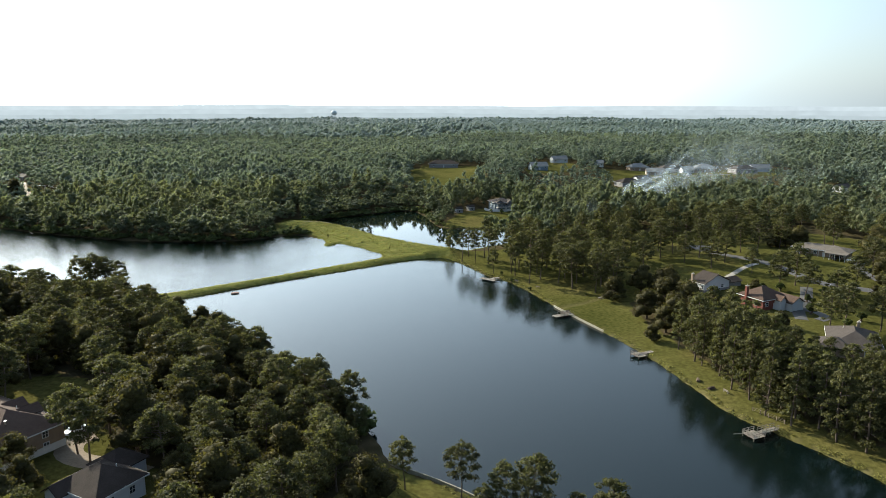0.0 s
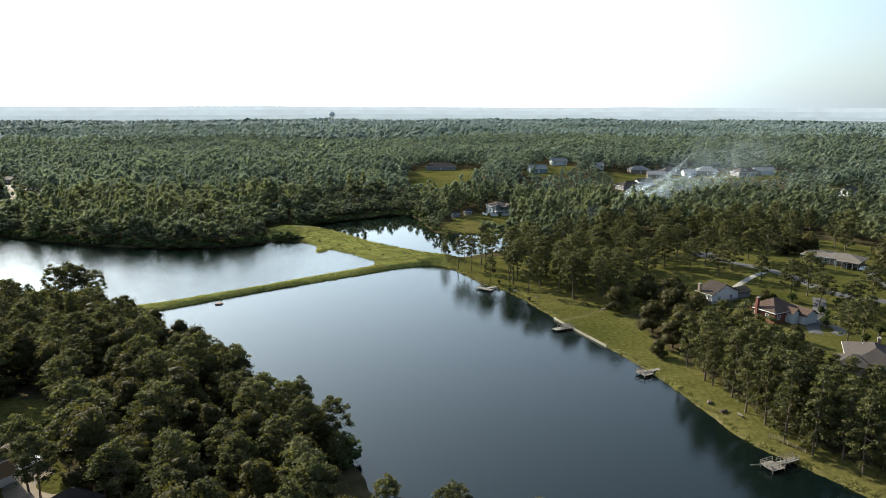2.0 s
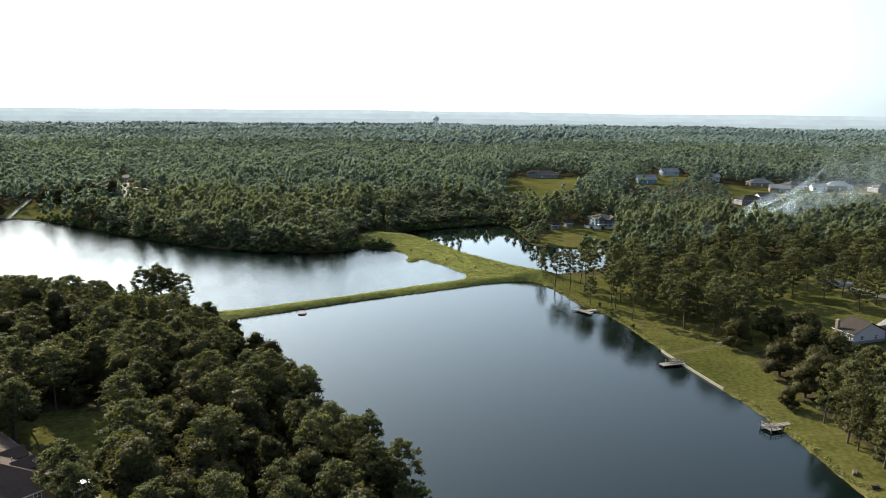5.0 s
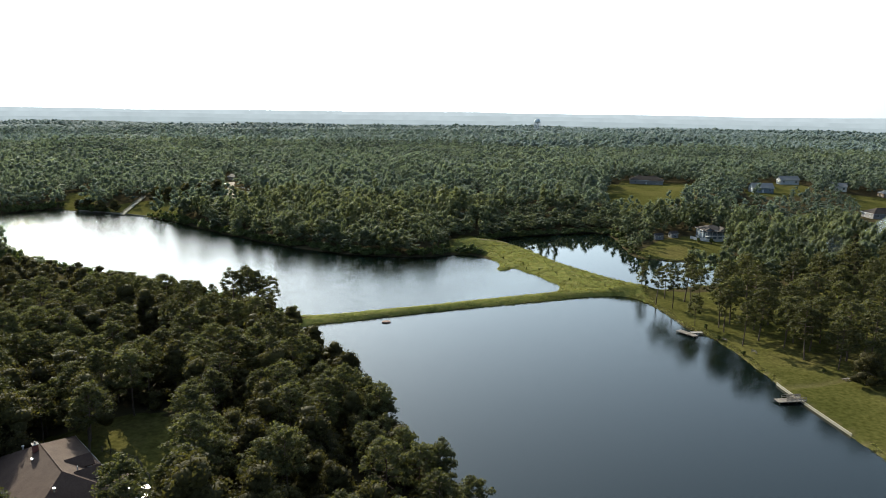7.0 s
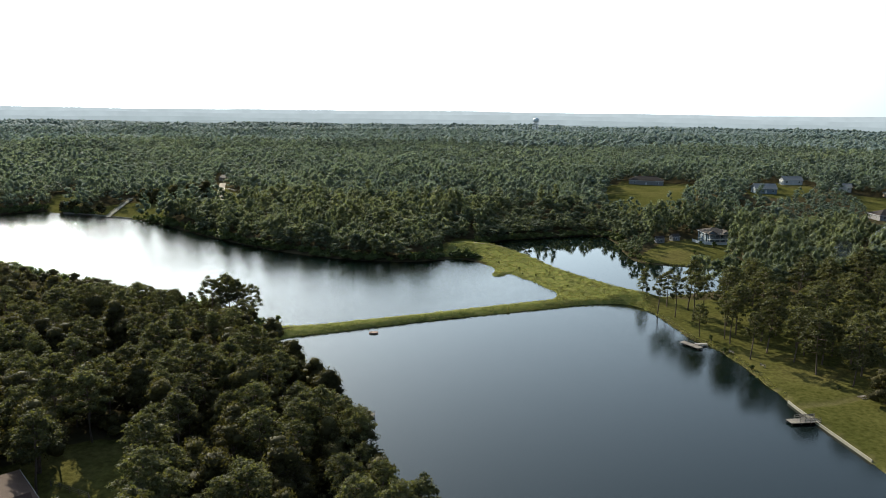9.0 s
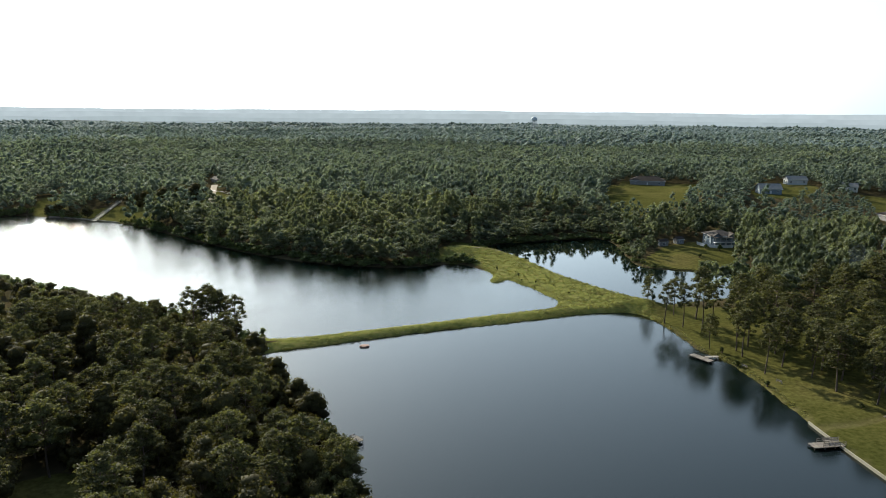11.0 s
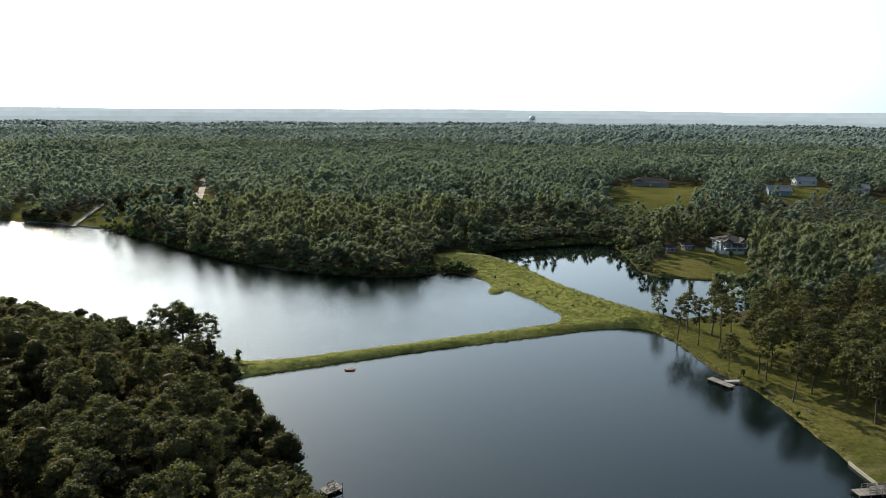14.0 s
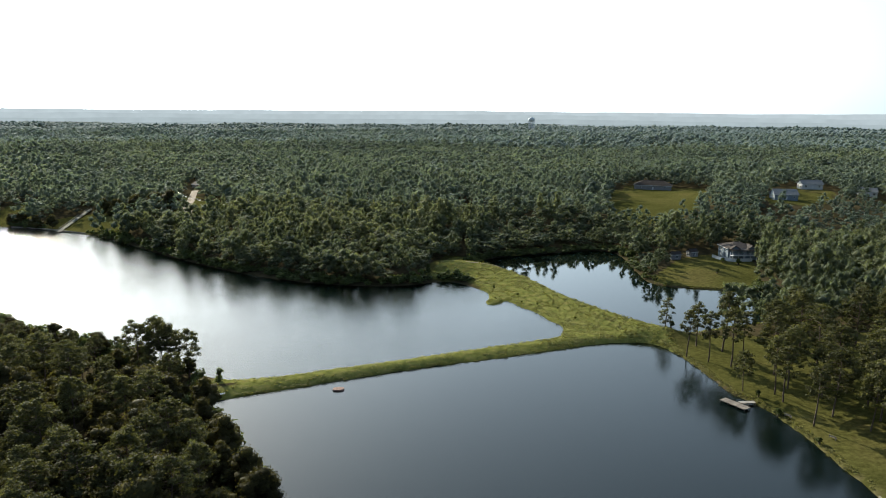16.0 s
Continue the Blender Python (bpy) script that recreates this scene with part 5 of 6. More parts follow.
# ---- houses of the estate behind, and others among the woods ----
# several roofs take pale shingles to imitate sun glint in their colour
ESTATE = [
    (0, 646, 0, 27, 12, 3.2, 3.4, GREYWALL, SHINGLE_DARK, "hip", "long dark-roofed house above a sloping lawn"),
    (107, 638, 12, 14, 9, 3.2, 2.6, WHITE, SHINGLE_PALE, "gable", "house with pale metal-grey roof among trees"),
    (79, 573, 10, 14, 10, 3.2, 3.0, BLUE, SHINGLE_PALE, "gable", "grey house with gabled roof among trees"),
    (139, 622, -5, 11, 8, 3.0, 2.4, WHITE, SHINGLE_PALE, "gable", "low white house behind trees"),
    (141, 520, 20, 18, 11, 3.0, 2.8, GREYWALL, SHINGLE_DARK, "hip", "dark-roofed house beside a lane"),
    (155, 533, 15, 12, 9, 3.0, 2.4, WHITE, SHINGLE_GREY, "gable", "white garage house beside a lane"),
    (174, 614, 5, 17, 11, 3.2, 3.0, TAN, SHINGLE_PALE, "hip", "tan brick estate house with pale grey roof"),
    (178, 577, -10, 14, 10, 3.0, 2.6, TAN, SHINGLE_PALE, "gable", "tan estate house with gabled roof"),
    (196, 599, 10, 16, 11, 3.2, 3.0, WHITE, SHINGLE_GREY, "hip", "pale estate house with hip roof"),
    (209, 588, 0, 10, 8, 3.0, 2.4, WHITE, SHINGLE_PALE, "gable", "bright white estate bungalow"),
    (225, 592, -8, 17, 11, 3.4, 3.2, TAN, SHINGLE_PALE, "hip", "brick estate house with pale grey hip roof"),
    (252, 577, 12, 20, 12, 3.2, 3.2, GREYWALL, SHINGLE_GREY, "hip", "wide estate house with grey roof"),
    (273, 592, 5, 17, 11, 3.2, 3.0, WHITE, SHINGLE_PALE, "gable", "pale estate house with gabled roof"),
    (276, 472, 25, 11, 8, 3.0, 2.4, WHITE, SHINGLE_GREY, "gable", "small white house at the wood's edge"),
    (-229, 614, 15, 16, 9, 4.5, 2.6, WHITE, SHINGLE_PALE, "gable", "pale two-storey house standing in the woods"),
    (-150, 918, 5, 20, 10, 3.4, 2.6, WHITE, SHINGLE_PALE, "gable", "distant white house in a clearing"),
    (-345, 562, -30, 11, 8, 2.8, 2.2, TAN, SHINGLE_GREY, "gable", "tan house at the end of the sandy road"),
]
for x, y, rz, L, W, H, rise, wm, rm, kind, label in ESTATE:
    house(label, x, y, rz, L, W, H, rise, wm, rm, kind, 0.5, 3, 1, group="houses of the estate")


# ---- roads and drives ----
def ribbon(name, label, pts, width, mat, lift=0.07, category="road"):
    p = chaikin(pts, 2, False)
    keep = [p[0]]
    for q in p[1:]:
        n = max(1, int(np.hypot(*(q - keep[-1])) / 1.5))
        a = keep[-1].copy()
        for k in range(1, n + 1):
            keep.append(a + (q - a) * k / n)
    p = np.array(keep)
    d = np.gradient(p, axis=0)
    d /= np.linalg.norm(d, axis=1, keepdims=True) + 1e-9
    nrm = np.stack([-d[:, 1], d[:, 0]], 1)
    cols = np.linspace(-0.5, 0.5, 6)
    v = np.concatenate([np.concatenate([p + nrm * width * c * (1 + 0.06 * wave2(p[:, :1], p[:, 1:], 4, 5)), (height(*(p + nrm * width * c).T) + lift - (0.10 if abs(c) > 0.45 else 0))[:, None]], 1) for c in cols])
    n = len(p)
    f = []
    for k in range(5):
        i = np.arange(n - 1) + k * n
        f.append(np.stack([i, i + n, i + n + 1, i + 1], 1))
    me = sheet(name, v, np.concatenate(f)[:, ::-1], mat, True)
    return tagged(new(name, me), label, category, kind="structure")


ribbon("road", "narrow worn asphalt street through the park", [(112, 306), (121, 286), (130, 272), (134, 256), (137, 243), (147, 236), (160, 228), (178, 222), (200, 214)], 4.2, ASPHALT, 0.10)
ribbon("parking", "worn asphalt parking area under pines", [(110, 310), (116, 305), (124, 301)], 10.0, ASPHALT, 0.12, "parking area")
ribbon("driveway", "pale concrete driveway across the lawn", [(104, 250), (112, 258), (122, 267), (130, 270)], 2.4, CONCRETE, 0.13, "driveway")
ribbon("driveway", "grey concrete drive court beside the brick house", [(134, 244), (128, 232), (122, 221), (117, 216.5), (114.5, 210), (112, 203)], 4.0, ASPHALT, 0.10, "driveway")
ribbon("driveway", "curved drive round a planted bed", [(117, 217), (122, 214.5), (122.5, 208), (115.5, 204)], 3.2, ASPHALT, 0.14, "driveway")
ribbon("driveway", "grey drive in front of the ranch house", [(160, 236), (160, 252), (163, 262), (170, 270)], 3.4, ASPHALT, 0.10, "driveway")
ribbon("road", "sandy road winding down to the lake", [(-350, 565), (-318, 515), (-300, 488), (-282, 461), (-266, 441), (-250, 426), (-232, 430)], 5.0, DIRT, 0.12)
ribbon("driveway", "sandy drive beside the brick house", [(-68, 128), (-73, 123), (-70, 116), (-60, 114), (-50, 111)], 5.0, DIRT, 0.12, "driveway")
ribbon("road", "pale sandy lane among trees", [(58, 482), (70, 476), (84, 474)], 4.0, DIRT, 0.12)
ribbon("road", "estate street behind the trees", [(135, 540), (165, 556), (210, 572), (290, 560)], 6.0, ASPHALT, 0.12)
ribbon("footpath", "worn sandy track along the dam crest", [(-84, 384), (-74, 384.5), (-62, 380.5), (-47, 365), (-40, 356)], 1.1, DIRT, 0.05, "track")


# ---- docks, raft, seawalls ----
PLANK_ME = {}


def planks(e, x, y, rz, length, width, z, step=0.17, mat=PLANK):
    """Deck boards laid across a frame, each a piece of its own."""
    key = (round(width, 2), mat.name)
    if key not in PLANK_ME:
        PLANK_ME[key] = shared_box("plank", 0.15 if step < 0.2 else step - 0.03, width, 0.045, mat)
    n = int(length / step)
    c, s = math.cos(radians(rz)), math.sin(radians(rz))
    for k in range(n):
        u = -length / 2 + (k + 0.5) * length / n
        j = 0.012 * math.sin(k * 7.3)
        piece("plank", PLANK_ME[key], e, pose(x + u * c - j * s * 4, y + u * s + j * c * 4, z + j * 0.5, 0, 0, rz))


def frame_under(e, x, y, rz, length, width, z):
    bm = bmesh.new()
    for v in (-0.42, 0, 0.42):
        box(bm, 0, v * width, 0, length, 0.08, 0.18)
    fr = part("joist_frame", bm, POST, e)
    fr.matrix_basis = pose(x, y, z - 0.13, 0, 0, rz)
    n = max(2, round(length / 2.4) + 1)
    for k in range(n):
        for v in (-0.46, 0.46):
            bm = bmesh.new()
            rod(bm, (-length / 2 + 0.15 + k * (length - 0.3) / (n - 1), v * width, -2.3), (-length / 2 + 0.15 + k * (length - 0.3) / (n - 1), v * width, 0.12), 0.09, 7)
            p = part("piling", bm, POST, e)
            p.matrix_basis = pose(x, y, z - 0.04, 0, 0, rz)


def railing(e, x, y, rz, length, z, tall=0.95):
    bm = bmesh.new()
    n = max(1, round(length / 1.4))
    for k in range(n + 1):
        box(bm, -length / 2 + k * length / n, 0, tall / 2, 0.09, 0.09, tall)
    for h in (0.5, 1.0):
        box(bm, 0, 0, tall * h, length + 0.1, 0.06, 0.10)
    r = part("railing", bm, PLANK, e)
    r.matrix_basis = pose(x, y, z, 0, 0, rz)


def bench(e, x, y, rz, z):
    bm = bmesh.new()
    for k in range(3):
        box(bm, 0, -0.16 + k * 0.16, 0.45, 1.5, 0.13, 0.04)
    for k in range(2):
        box(bm, 0, 0.26, 0.68 + k * 0.2, 1.5, 0.04, 0.13)
    for u in (-0.65, 0.65):
        box(bm, u, -0.15, 0.22, 0.08, 0.08, 0.44)
        box(bm, u, 0.25, 0.45, 0.08, 0.08, 0.9)
    b = part("bench", bm, PLANK, e)
    b.matrix_basis = pose(x, y, z, 0, 0, rz)


dock = thing("dock", "weathered grey T-shaped timber dock over dark water", "dock", 18.0, 266.4, 0.55, -40)
planks(dock, 0, 0, 0, 6.8, 2.4, 0)
frame_under(dock, 0, 0, 0, 6.8, 2.4, 0)
planks(dock, 1.2, 3.2, 62, 3.9, 1.3, 0.06, mat=CONCRETE)
frame_under(dock, 1.2, 3.2, 62, 3.9, 1.3, 0.06)
dock = thing("dock", "timber dock with railed seating against the seawall", "dock", 40.2, 219.3, 0.55, 25)
planks(dock, 0, 0, 0, 7.4, 2.3, 0)
frame_under(dock, 0, 0, 0, 7.4, 2.3, 0)
railing(dock, 1.0, 1.1, 0, 5.2, 0)
railing(dock, 1.0, -1.1, 0, 5.2, 0)
bench(dock, 0.5, 0.7, 0, 0)
bench(dock, 2.4, 0.7, 0, 0)
dock = thing("dock", "small square timber dock with rails and gangway", "dock", 55.2, 182.2, 0.6, 28)
planks(dock, 0, 0, 0, 3.2, 3.4, 0)
frame_under(dock, 0, 0, 0, 3.2, 3.4, 0)
railing(dock, 0, -1.6, 0, 3.2, 0)
railing(dock, -1.55, 0, 90, 3.2, 0)
railing(dock, 0, 1.6, 0, 3.2, 0)
bench(dock, -0.2, 1.0, 0, 0)
planks(dock, 3.8, 0.2, 0, 4.4, 1.3, 0.05)
frame_under(dock, 3.8, 0.2, 0, 4.4, 1.3, 0.05)
dock = thing("dock", "railed fishing dock with gangway to the bank", "dock", 66.6, 134.8, 0.6, 24)
planks(dock, 0, 0, 0, 3.4, 3.2, 0)
frame_under(dock, 0, 0, 0, 3.4, 3.2, 0)
railing(dock, 0, -1.5, 0, 3.3, 0)
railing(dock, 0, 1.5, 0, 3.3, 0)
railing(dock, -1.6, 0, 90, 3.0, 0)
bench(dock, -0.9, 0, 90, 0)
planks(dock, 4.3, 0.1, 0, 5.2, 1.3, 0.08)
frame_under(dock, 4.3, 0.1, 0, 5.2, 1.3, 0.08)
railing(dock, 4.3, 0.75, 0, 5.0, 0.08)
railing(dock, 4.3, -0.55, 0, 5.0, 0.08)
bm = bmesh.new()
rod(bm, (-3.9, 1.9, 0.05), (-1.7, 1.2, 0.1), 0.1, 7)
part("mooring_spar", bm, PLANK, dock)
dock = thing("dock", "small railed timber dock beneath overhanging trees", "dock", -56.6, 190.3, 0.6, 58)
planks(dock, 0, 0, 0, 3.6, 2.6, 0)
frame_under(dock, 0, 0, 0, 3.6, 2.6, 0)
railing(dock, 0, -1.2, 0, 3.4, 0)
bench(dock, 0.3, 0.5, 0, 0)
bm = bmesh.new()
bmesh.ops.create_cone(bm, cap_ends=True, segments=12, radius1=1.55, radius2=1.45, depth=0.34, matrix=Matrix.Diagonal((1.0, 0.72, 1.0, 1)))
raft = thing("raft", "round rusty-brown swimming raft floating on the lake", "raft", -78.0, 246.4, 0.14, 25)
part("hull", bm, RUST, raft)
bm = bmesh.new()
for k in range(9):
    w = 1.05 * math.sqrt(max(0.05, 1 - (abs(-1.2 + k * 0.3) / 1.5) ** 2))
    box(bm, -1.2 + k * 0.3, 0, 0.2, 0.26, 1.9 * w, 0.05)
part("deck_boards", bm, RUST, raft)


def seawall(label, pts, tall, mat):
    p = chaikin(pts, 1, False)
    e = thing("seawall", label, "seawall", p[0][0], p[0][1], 0)
    for a, b in zip(p[:-1], p[1:]):
        n = max(1, round(np.hypot(*(b - a)) / 2.4))
        for k in range(n):
            q, r = a + (b - a) * k / n, a + (b - a) * (k + 1) / n
            c, d = (q + r) / 2 - p[0], r - q
            bm = bmesh.new()
            box(bm, 0, 0, tall / 2 - 0.5, float(np.hypot(*d)) - 0.02, 0.22, tall + 1.0, 0, 0.015)
            box(bm, 0, 0, tall + 0.04, float(np.hypot(*d)) - 0.03, 0.27, 0.08, 0, 0.01)
            s = part("panel", bm, mat, e)
            s.matrix_basis = pose(c[0], c[1], 0.008 * math.sin(k * 5 + c[0]), 0, 0, math.degrees(math.atan2(d[1], d[0])))
    return e


seawall("bleached timber seawall edging the lawn", [(38.5, 231.5), (40, 227), (42.2, 221.6), (46.5, 211.5), (51.2, 200.5)], 0.6, SEAWALL)
seawall("grey timber seawall below the near lawn", [(-11.4, 123.4), (-6.8, 120.0), (1.3, 114.7), (7.6, 109)], 0.9, SEAWALL)
seawall("pale seawall along the far western lawn", [(-366, 403.5), (-346, 406.3), (-322, 403.4), (-298, 400.4)], 0.7, SEAWALL)
fence("low timber rail fence above the near seawall", [(-13.6, 121.5), (-13.0, 116), (-12.4, 110)], 1.0, POST, False)
fence("timber post and rail garden fence", [(-93, 138), (-84, 137), (-78, 133)], 1.1, POST, False)

pier = thing("boardwalk", "long pale railed boardwalk climbing from the lake", "boardwalk", -322, 400, 0)
steps = 16
for k in range(steps):
    ax, ay = -1.7 * k, 3.3 * k
    z = max(0.7, gz(-322 + ax, 400 + ay) + 0.7)
    z2 = max(0.7, gz(-322 + ax - 1.7, 400 + ay + 3.3) + 0.7)
    bm = bmesh.new()
    tilt = math.degrees(math.atan2(z2 - z, 3.71))
    for v in range(20):
        box(bm, -1.85 + v * 0.185, 0, 0, 0.16, 2.2, 0.05)
    for s in (-1.1, 1.1):
        box(bm, 0, s, 0.95, 3.7, 0.08, 0.12)
        box(bm, 0, s, 0.5, 3.7, 0.05, 0.1)
        box(bm, -1.8, s, 0.0, 0.12, 0.12, 1.9)
        box(bm, 0, s, -0.12, 3.7, 0.07, 0.18)
    d = part("deck_section", bm, SEAWALL, pier)
    d.matrix_basis = pose(ax - 0.85, ay + 1.65, (z + z2) / 2, 0, -tilt, 117.3)


# ---- boats and cars ----
def canoe(x, y, rz, label):
    bm = bmesh.new()
    rows = []
    for k in range(9):
        u = -1 + k / 4
        w = 0.42 * (1 - abs(u) ** 2.4) + 0.015
        h = 0.12 * abs(u) ** 3
        rows.append([bm.verts.new((u * 2.3, w * a, b + h)) for a, b in ((-1, 0.36), (-0.75, 0.1), (0, 0.0), (0.75, 0.1), (1, 0.36), (0.9, 0.36), (0.66, 0.14), (0, 0.05), (-0.66, 0.14), (-0.9, 0.36))])
    for a, b in zip(rows[:-1], rows[1:]):
        for i in range(10):
            j = (i + 1) % 10
            bm.faces.new((a[i], b[i], b[j], a[j]))
    bmesh.ops.recalc_face_normals(bm, faces=bm.faces)
    e = thing("canoe", label, "canoe", x, y, gz(x, y) + 0.02, rz)
    part("hull", bm, CAR_WHITE, e, smooth=True)
    for u in (-0.9, 0.9):
        bm = bmesh.new()
        box(bm, u, 0, 0.3, 0.22, 0.66, 0.03)
        part("seat", bm, PLANK, e)


canoe(-105.6, 231.4, 40, "white canoe drawn up on the grassy dam")
canoe(-104.6, 232.6, 42, "white canoe lying on the grassy dam")


def car(label, x, y, rz, paint, z=None, pickup=False):
    e = thing("car", label, "pickup truck" if pickup else "car", x, y, (gz(x, y) if z is None else z) + 0.12, rz)
    prof = [(-2.25, 0.35), (-2.25, 0.85), (-1.9, 0.95), (-1.35, 1.0), (-0.75, 1.45), (0.95, 1.47), (1.6, 1.0), (2.2, 0.95), (2.28, 0.4)]
    if pickup:
        prof = [(-2.6, 0.45), (-2.6, 1.0), (-1.3, 1.05), (-0.75, 1.7), (0.55, 1.72), (0.75, 1.1), (2.6, 1.08), (2.6, 0.45)]
    bm = bmesh.new()
    left = [bm.verts.new((u, -0.86 + (0.14 if h > 1.2 else 0), h)) for u, h in prof]
    right = [bm.verts.new((u, 0.86 - (0.14 if h > 1.2 else 0), h)) for u, h in prof]
    bm.faces.new(left)
    bm.faces.new(right[::-1])
    for i in range(len(prof)):
        j = (i + 1) % len(prof)
        bm.faces.new((left[i], right[i], right[j], left[j]))
    bmesh.ops.recalc_face_normals(bm, faces=bm.faces)
    bmesh.ops.bevel(bm, geom=list(bm.edges), offset=0.04, segments=1, affect="EDGES")
    body = part("body", bm, paint, e)
    bm = bmesh.new()
    for s in (-1, 1):
        box(bm, 0.0, s * 0.80, 1.22, 1.6 if not pickup else 1.2, 0.06, 0.32)
    box(bm, -1.08, 0, 1.24, 0.1, 1.2, 0.3)
    box(bm, 1.25 if not pickup else 0.72, 0, 1.24, 0.1, 1.2, 0.3)
    part("window_glass", bm, GLASS_DARK, body)
    for u in (-1.4, 1.4):
        for s in (-0.82, 0.82):
            bm = bmesh.new()
            rod(bm, (u, s - 0.1, 0.2), (u, s + 0.1, 0.2), 0.33, 14)
            wh = part("wheel", bm, RUBBER, e)
            bm = bmesh.new()
            rod(bm, (u, s - 0.11, 0.2), (u, s + 0.11, 0.2), 0.19, 10)
            part("rim", bm, METAL, wh)
    return e


car("black pickup truck parked on the sandy drive", -76.4, 127.4, 60, CAR_DARK, pickup=True)
car("white saloon car parked on the sandy drive", -73.8, 126.2, 62, CAR_WHITE)
car("dark car parked under the ranch carport", 160.0, 271.5, 30, CAR_DARK)
car("silver car parked beside the ranch house", 164.5, 268.5, 28, CAR_WHITE)
car("pale car standing on the estate street", 205, 571, 20, CAR_WHITE)

# ---- water tower ----
tower = thing("water_tower", "white multi-legged water tower above distant woods", "water tower", -366, 2318, 0)
bm = bmesh.new()
bmesh.ops.create_uvsphere(bm, u_segments=32, v_segments=16, radius=1, matrix=Matrix.LocRotScale((0, 0, 36.5), None, (9.8, 9.8, 7.9)))
box(bm, 0, 0, 44.6, 1.2, 1.2, 1.6)
part("tank", bm, TANK, tower, smooth=True)
bm = bmesh.new()
bmesh.ops.create_cone(bm, cap_ends=True, segments=32, radius1=10.3, radius2=10.3, depth=0.9, matrix=Matrix.Translation((0, 0, 34.5)))
part("catwalk", bm, TANK, tower)
bm = bmesh.new()
rod(bm, (0, 0, -8), (0, 0, 30), 1.3, 12)
part("riser_pipe", bm, TANK, tower)
for k in range(6):
    a = k * math.pi / 3
    bm = bmesh.new()
    rod(bm, (10.6 * math.cos(a), 10.6 * math.sin(a), -8), (9.4 * math.cos(a), 9.4 * math.sin(a), 35), 0.75, 8)
    part("leg", bm, TANK, tower)


# ---- poles and wires ----
def utility_pole(x, y, tall=10.0):
    e = thing("utility_pole", "weathered timber utility pole with crossarm", "utility pole", x, y, gz(x, y), 35, "utility poles along the sandy road")
    bm = bmesh.new()
    rod(bm, (0, 0, -0.8), (0, 0, tall), 0.16, 8, 0.11)
    part("pole", bm, POST, e)
    bm = bmesh.new()
    box(bm, 0, 0, tall - 0.8, 2.4, 0.12, 0.14)
    part("crossarm", bm, POST, e)
    for u in (-1.05, 0, 1.05):
        bm = bmesh.new()
        rod(bm, (u, 0, tall - 0.72), (u, 0, tall - 0.5), 0.06, 6)
        part("insulator", bm, CONCRETE, e)
    return (x, y, gz(x, y) + tall - 0.55)


def wire(a, b, sag=1.2):
    cu = bpy.data.curves.new("power_line", "CURVE")
    cu.dimensions, cu.bevel_depth, cu.bevel_resolution = "3D", 0.03, 1
    sp = cu.splines.new("POLY")
    sp.points.add(10)
    for k, p in enumerate(sp.points):
        t = k / 10
        p.co = (*(a[i] + (b[i] - a[i]) * t - (sag * 4 * t * (1 - t) if i == 2 else 0) for i in range(3)), 1)
    cu.materials.append(METAL)
    tagged(new("power_line", cu), "thin sagging power line between timber poles", "power line", group="power lines over the sandy road")


tops = [utility_pole(*p) for p in ((-322, 505), (-290, 462), (-256, 436), (-216, 424))]
for a, b in zip(tops[:-1], tops[1:]):
    for off in (-0.8, 0.8):
        wire((a[0] + off * 0.5, a[1] + off, a[2]), (b[0] + off * 0.5, b[1] + off, b[2]))


# ---- small things on the banks ----
fence("weathered rail fence along the pine stand", [(71.2, 146), (73.4, 142.7), (75.5, 139.5)], 1.0, POST, False)


def log_pile(x, y, rz, label):
    e = thing("log_pile", label, "log pile", x, y, gz(x, y), rz)
    for k, (u, v, w) in enumerate(((0, 0, 0.16), (0, 0.34, 0.16), (0, -0.33, 0.15), (0.1, 0.17, 0.44), (-0.1, -0.16, 0.43))):
        bm = bmesh.new()
        rod(bm, (u - 0.9 - 0.1 * (k % 2), v, w), (u + 0.9, v + 0.05, w), 0.16, 9, 0.13)
        part("log", bm, BARK, e)


log_pile(65.2, 163.5, 70, "pile of cut logs on the grass bank")
log_pile(66.6, 158.5, 20, "small heap of logs beside the pines")


def lawn_bench(x, y, rz, label):
    e = thing("garden_bench", label, "bench", x, y, gz(x, y), rz)
    for k in range(3):
        bm = bmesh.new()
        box(bm, 0, -0.17 + k * 0.17, 0.45, 1.6, 0.14, 0.045, 0, 0.008)
        part("seat_slat", bm, PLANK, e)
    for k in range(2):
        bm = bmesh.new()
        box(bm, 0, 0.27, 0.66 + k * 0.2, 1.6, 0.045, 0.14, 0, 0.008)
        part("back_slat", bm, PLANK, e)
    for u in (-0.7, 0.7):
        for v, h in ((-0.16, 0.43), (0.24, 0.92)):
            bm = bmesh.new()
            box(bm, u, v, h / 2, 0.08, 0.08, h)
            part("leg", bm, PLANK, e)


lawn_bench(36.2, 252.6, 140, "pale timber bench facing the lake")
lawn_bench(69.3, 156.0, 110, "weathered timber bench at the pine stand's edge")
lawn_bench(29.0, 262.0, 140, "weathered timber bench on the park shore")


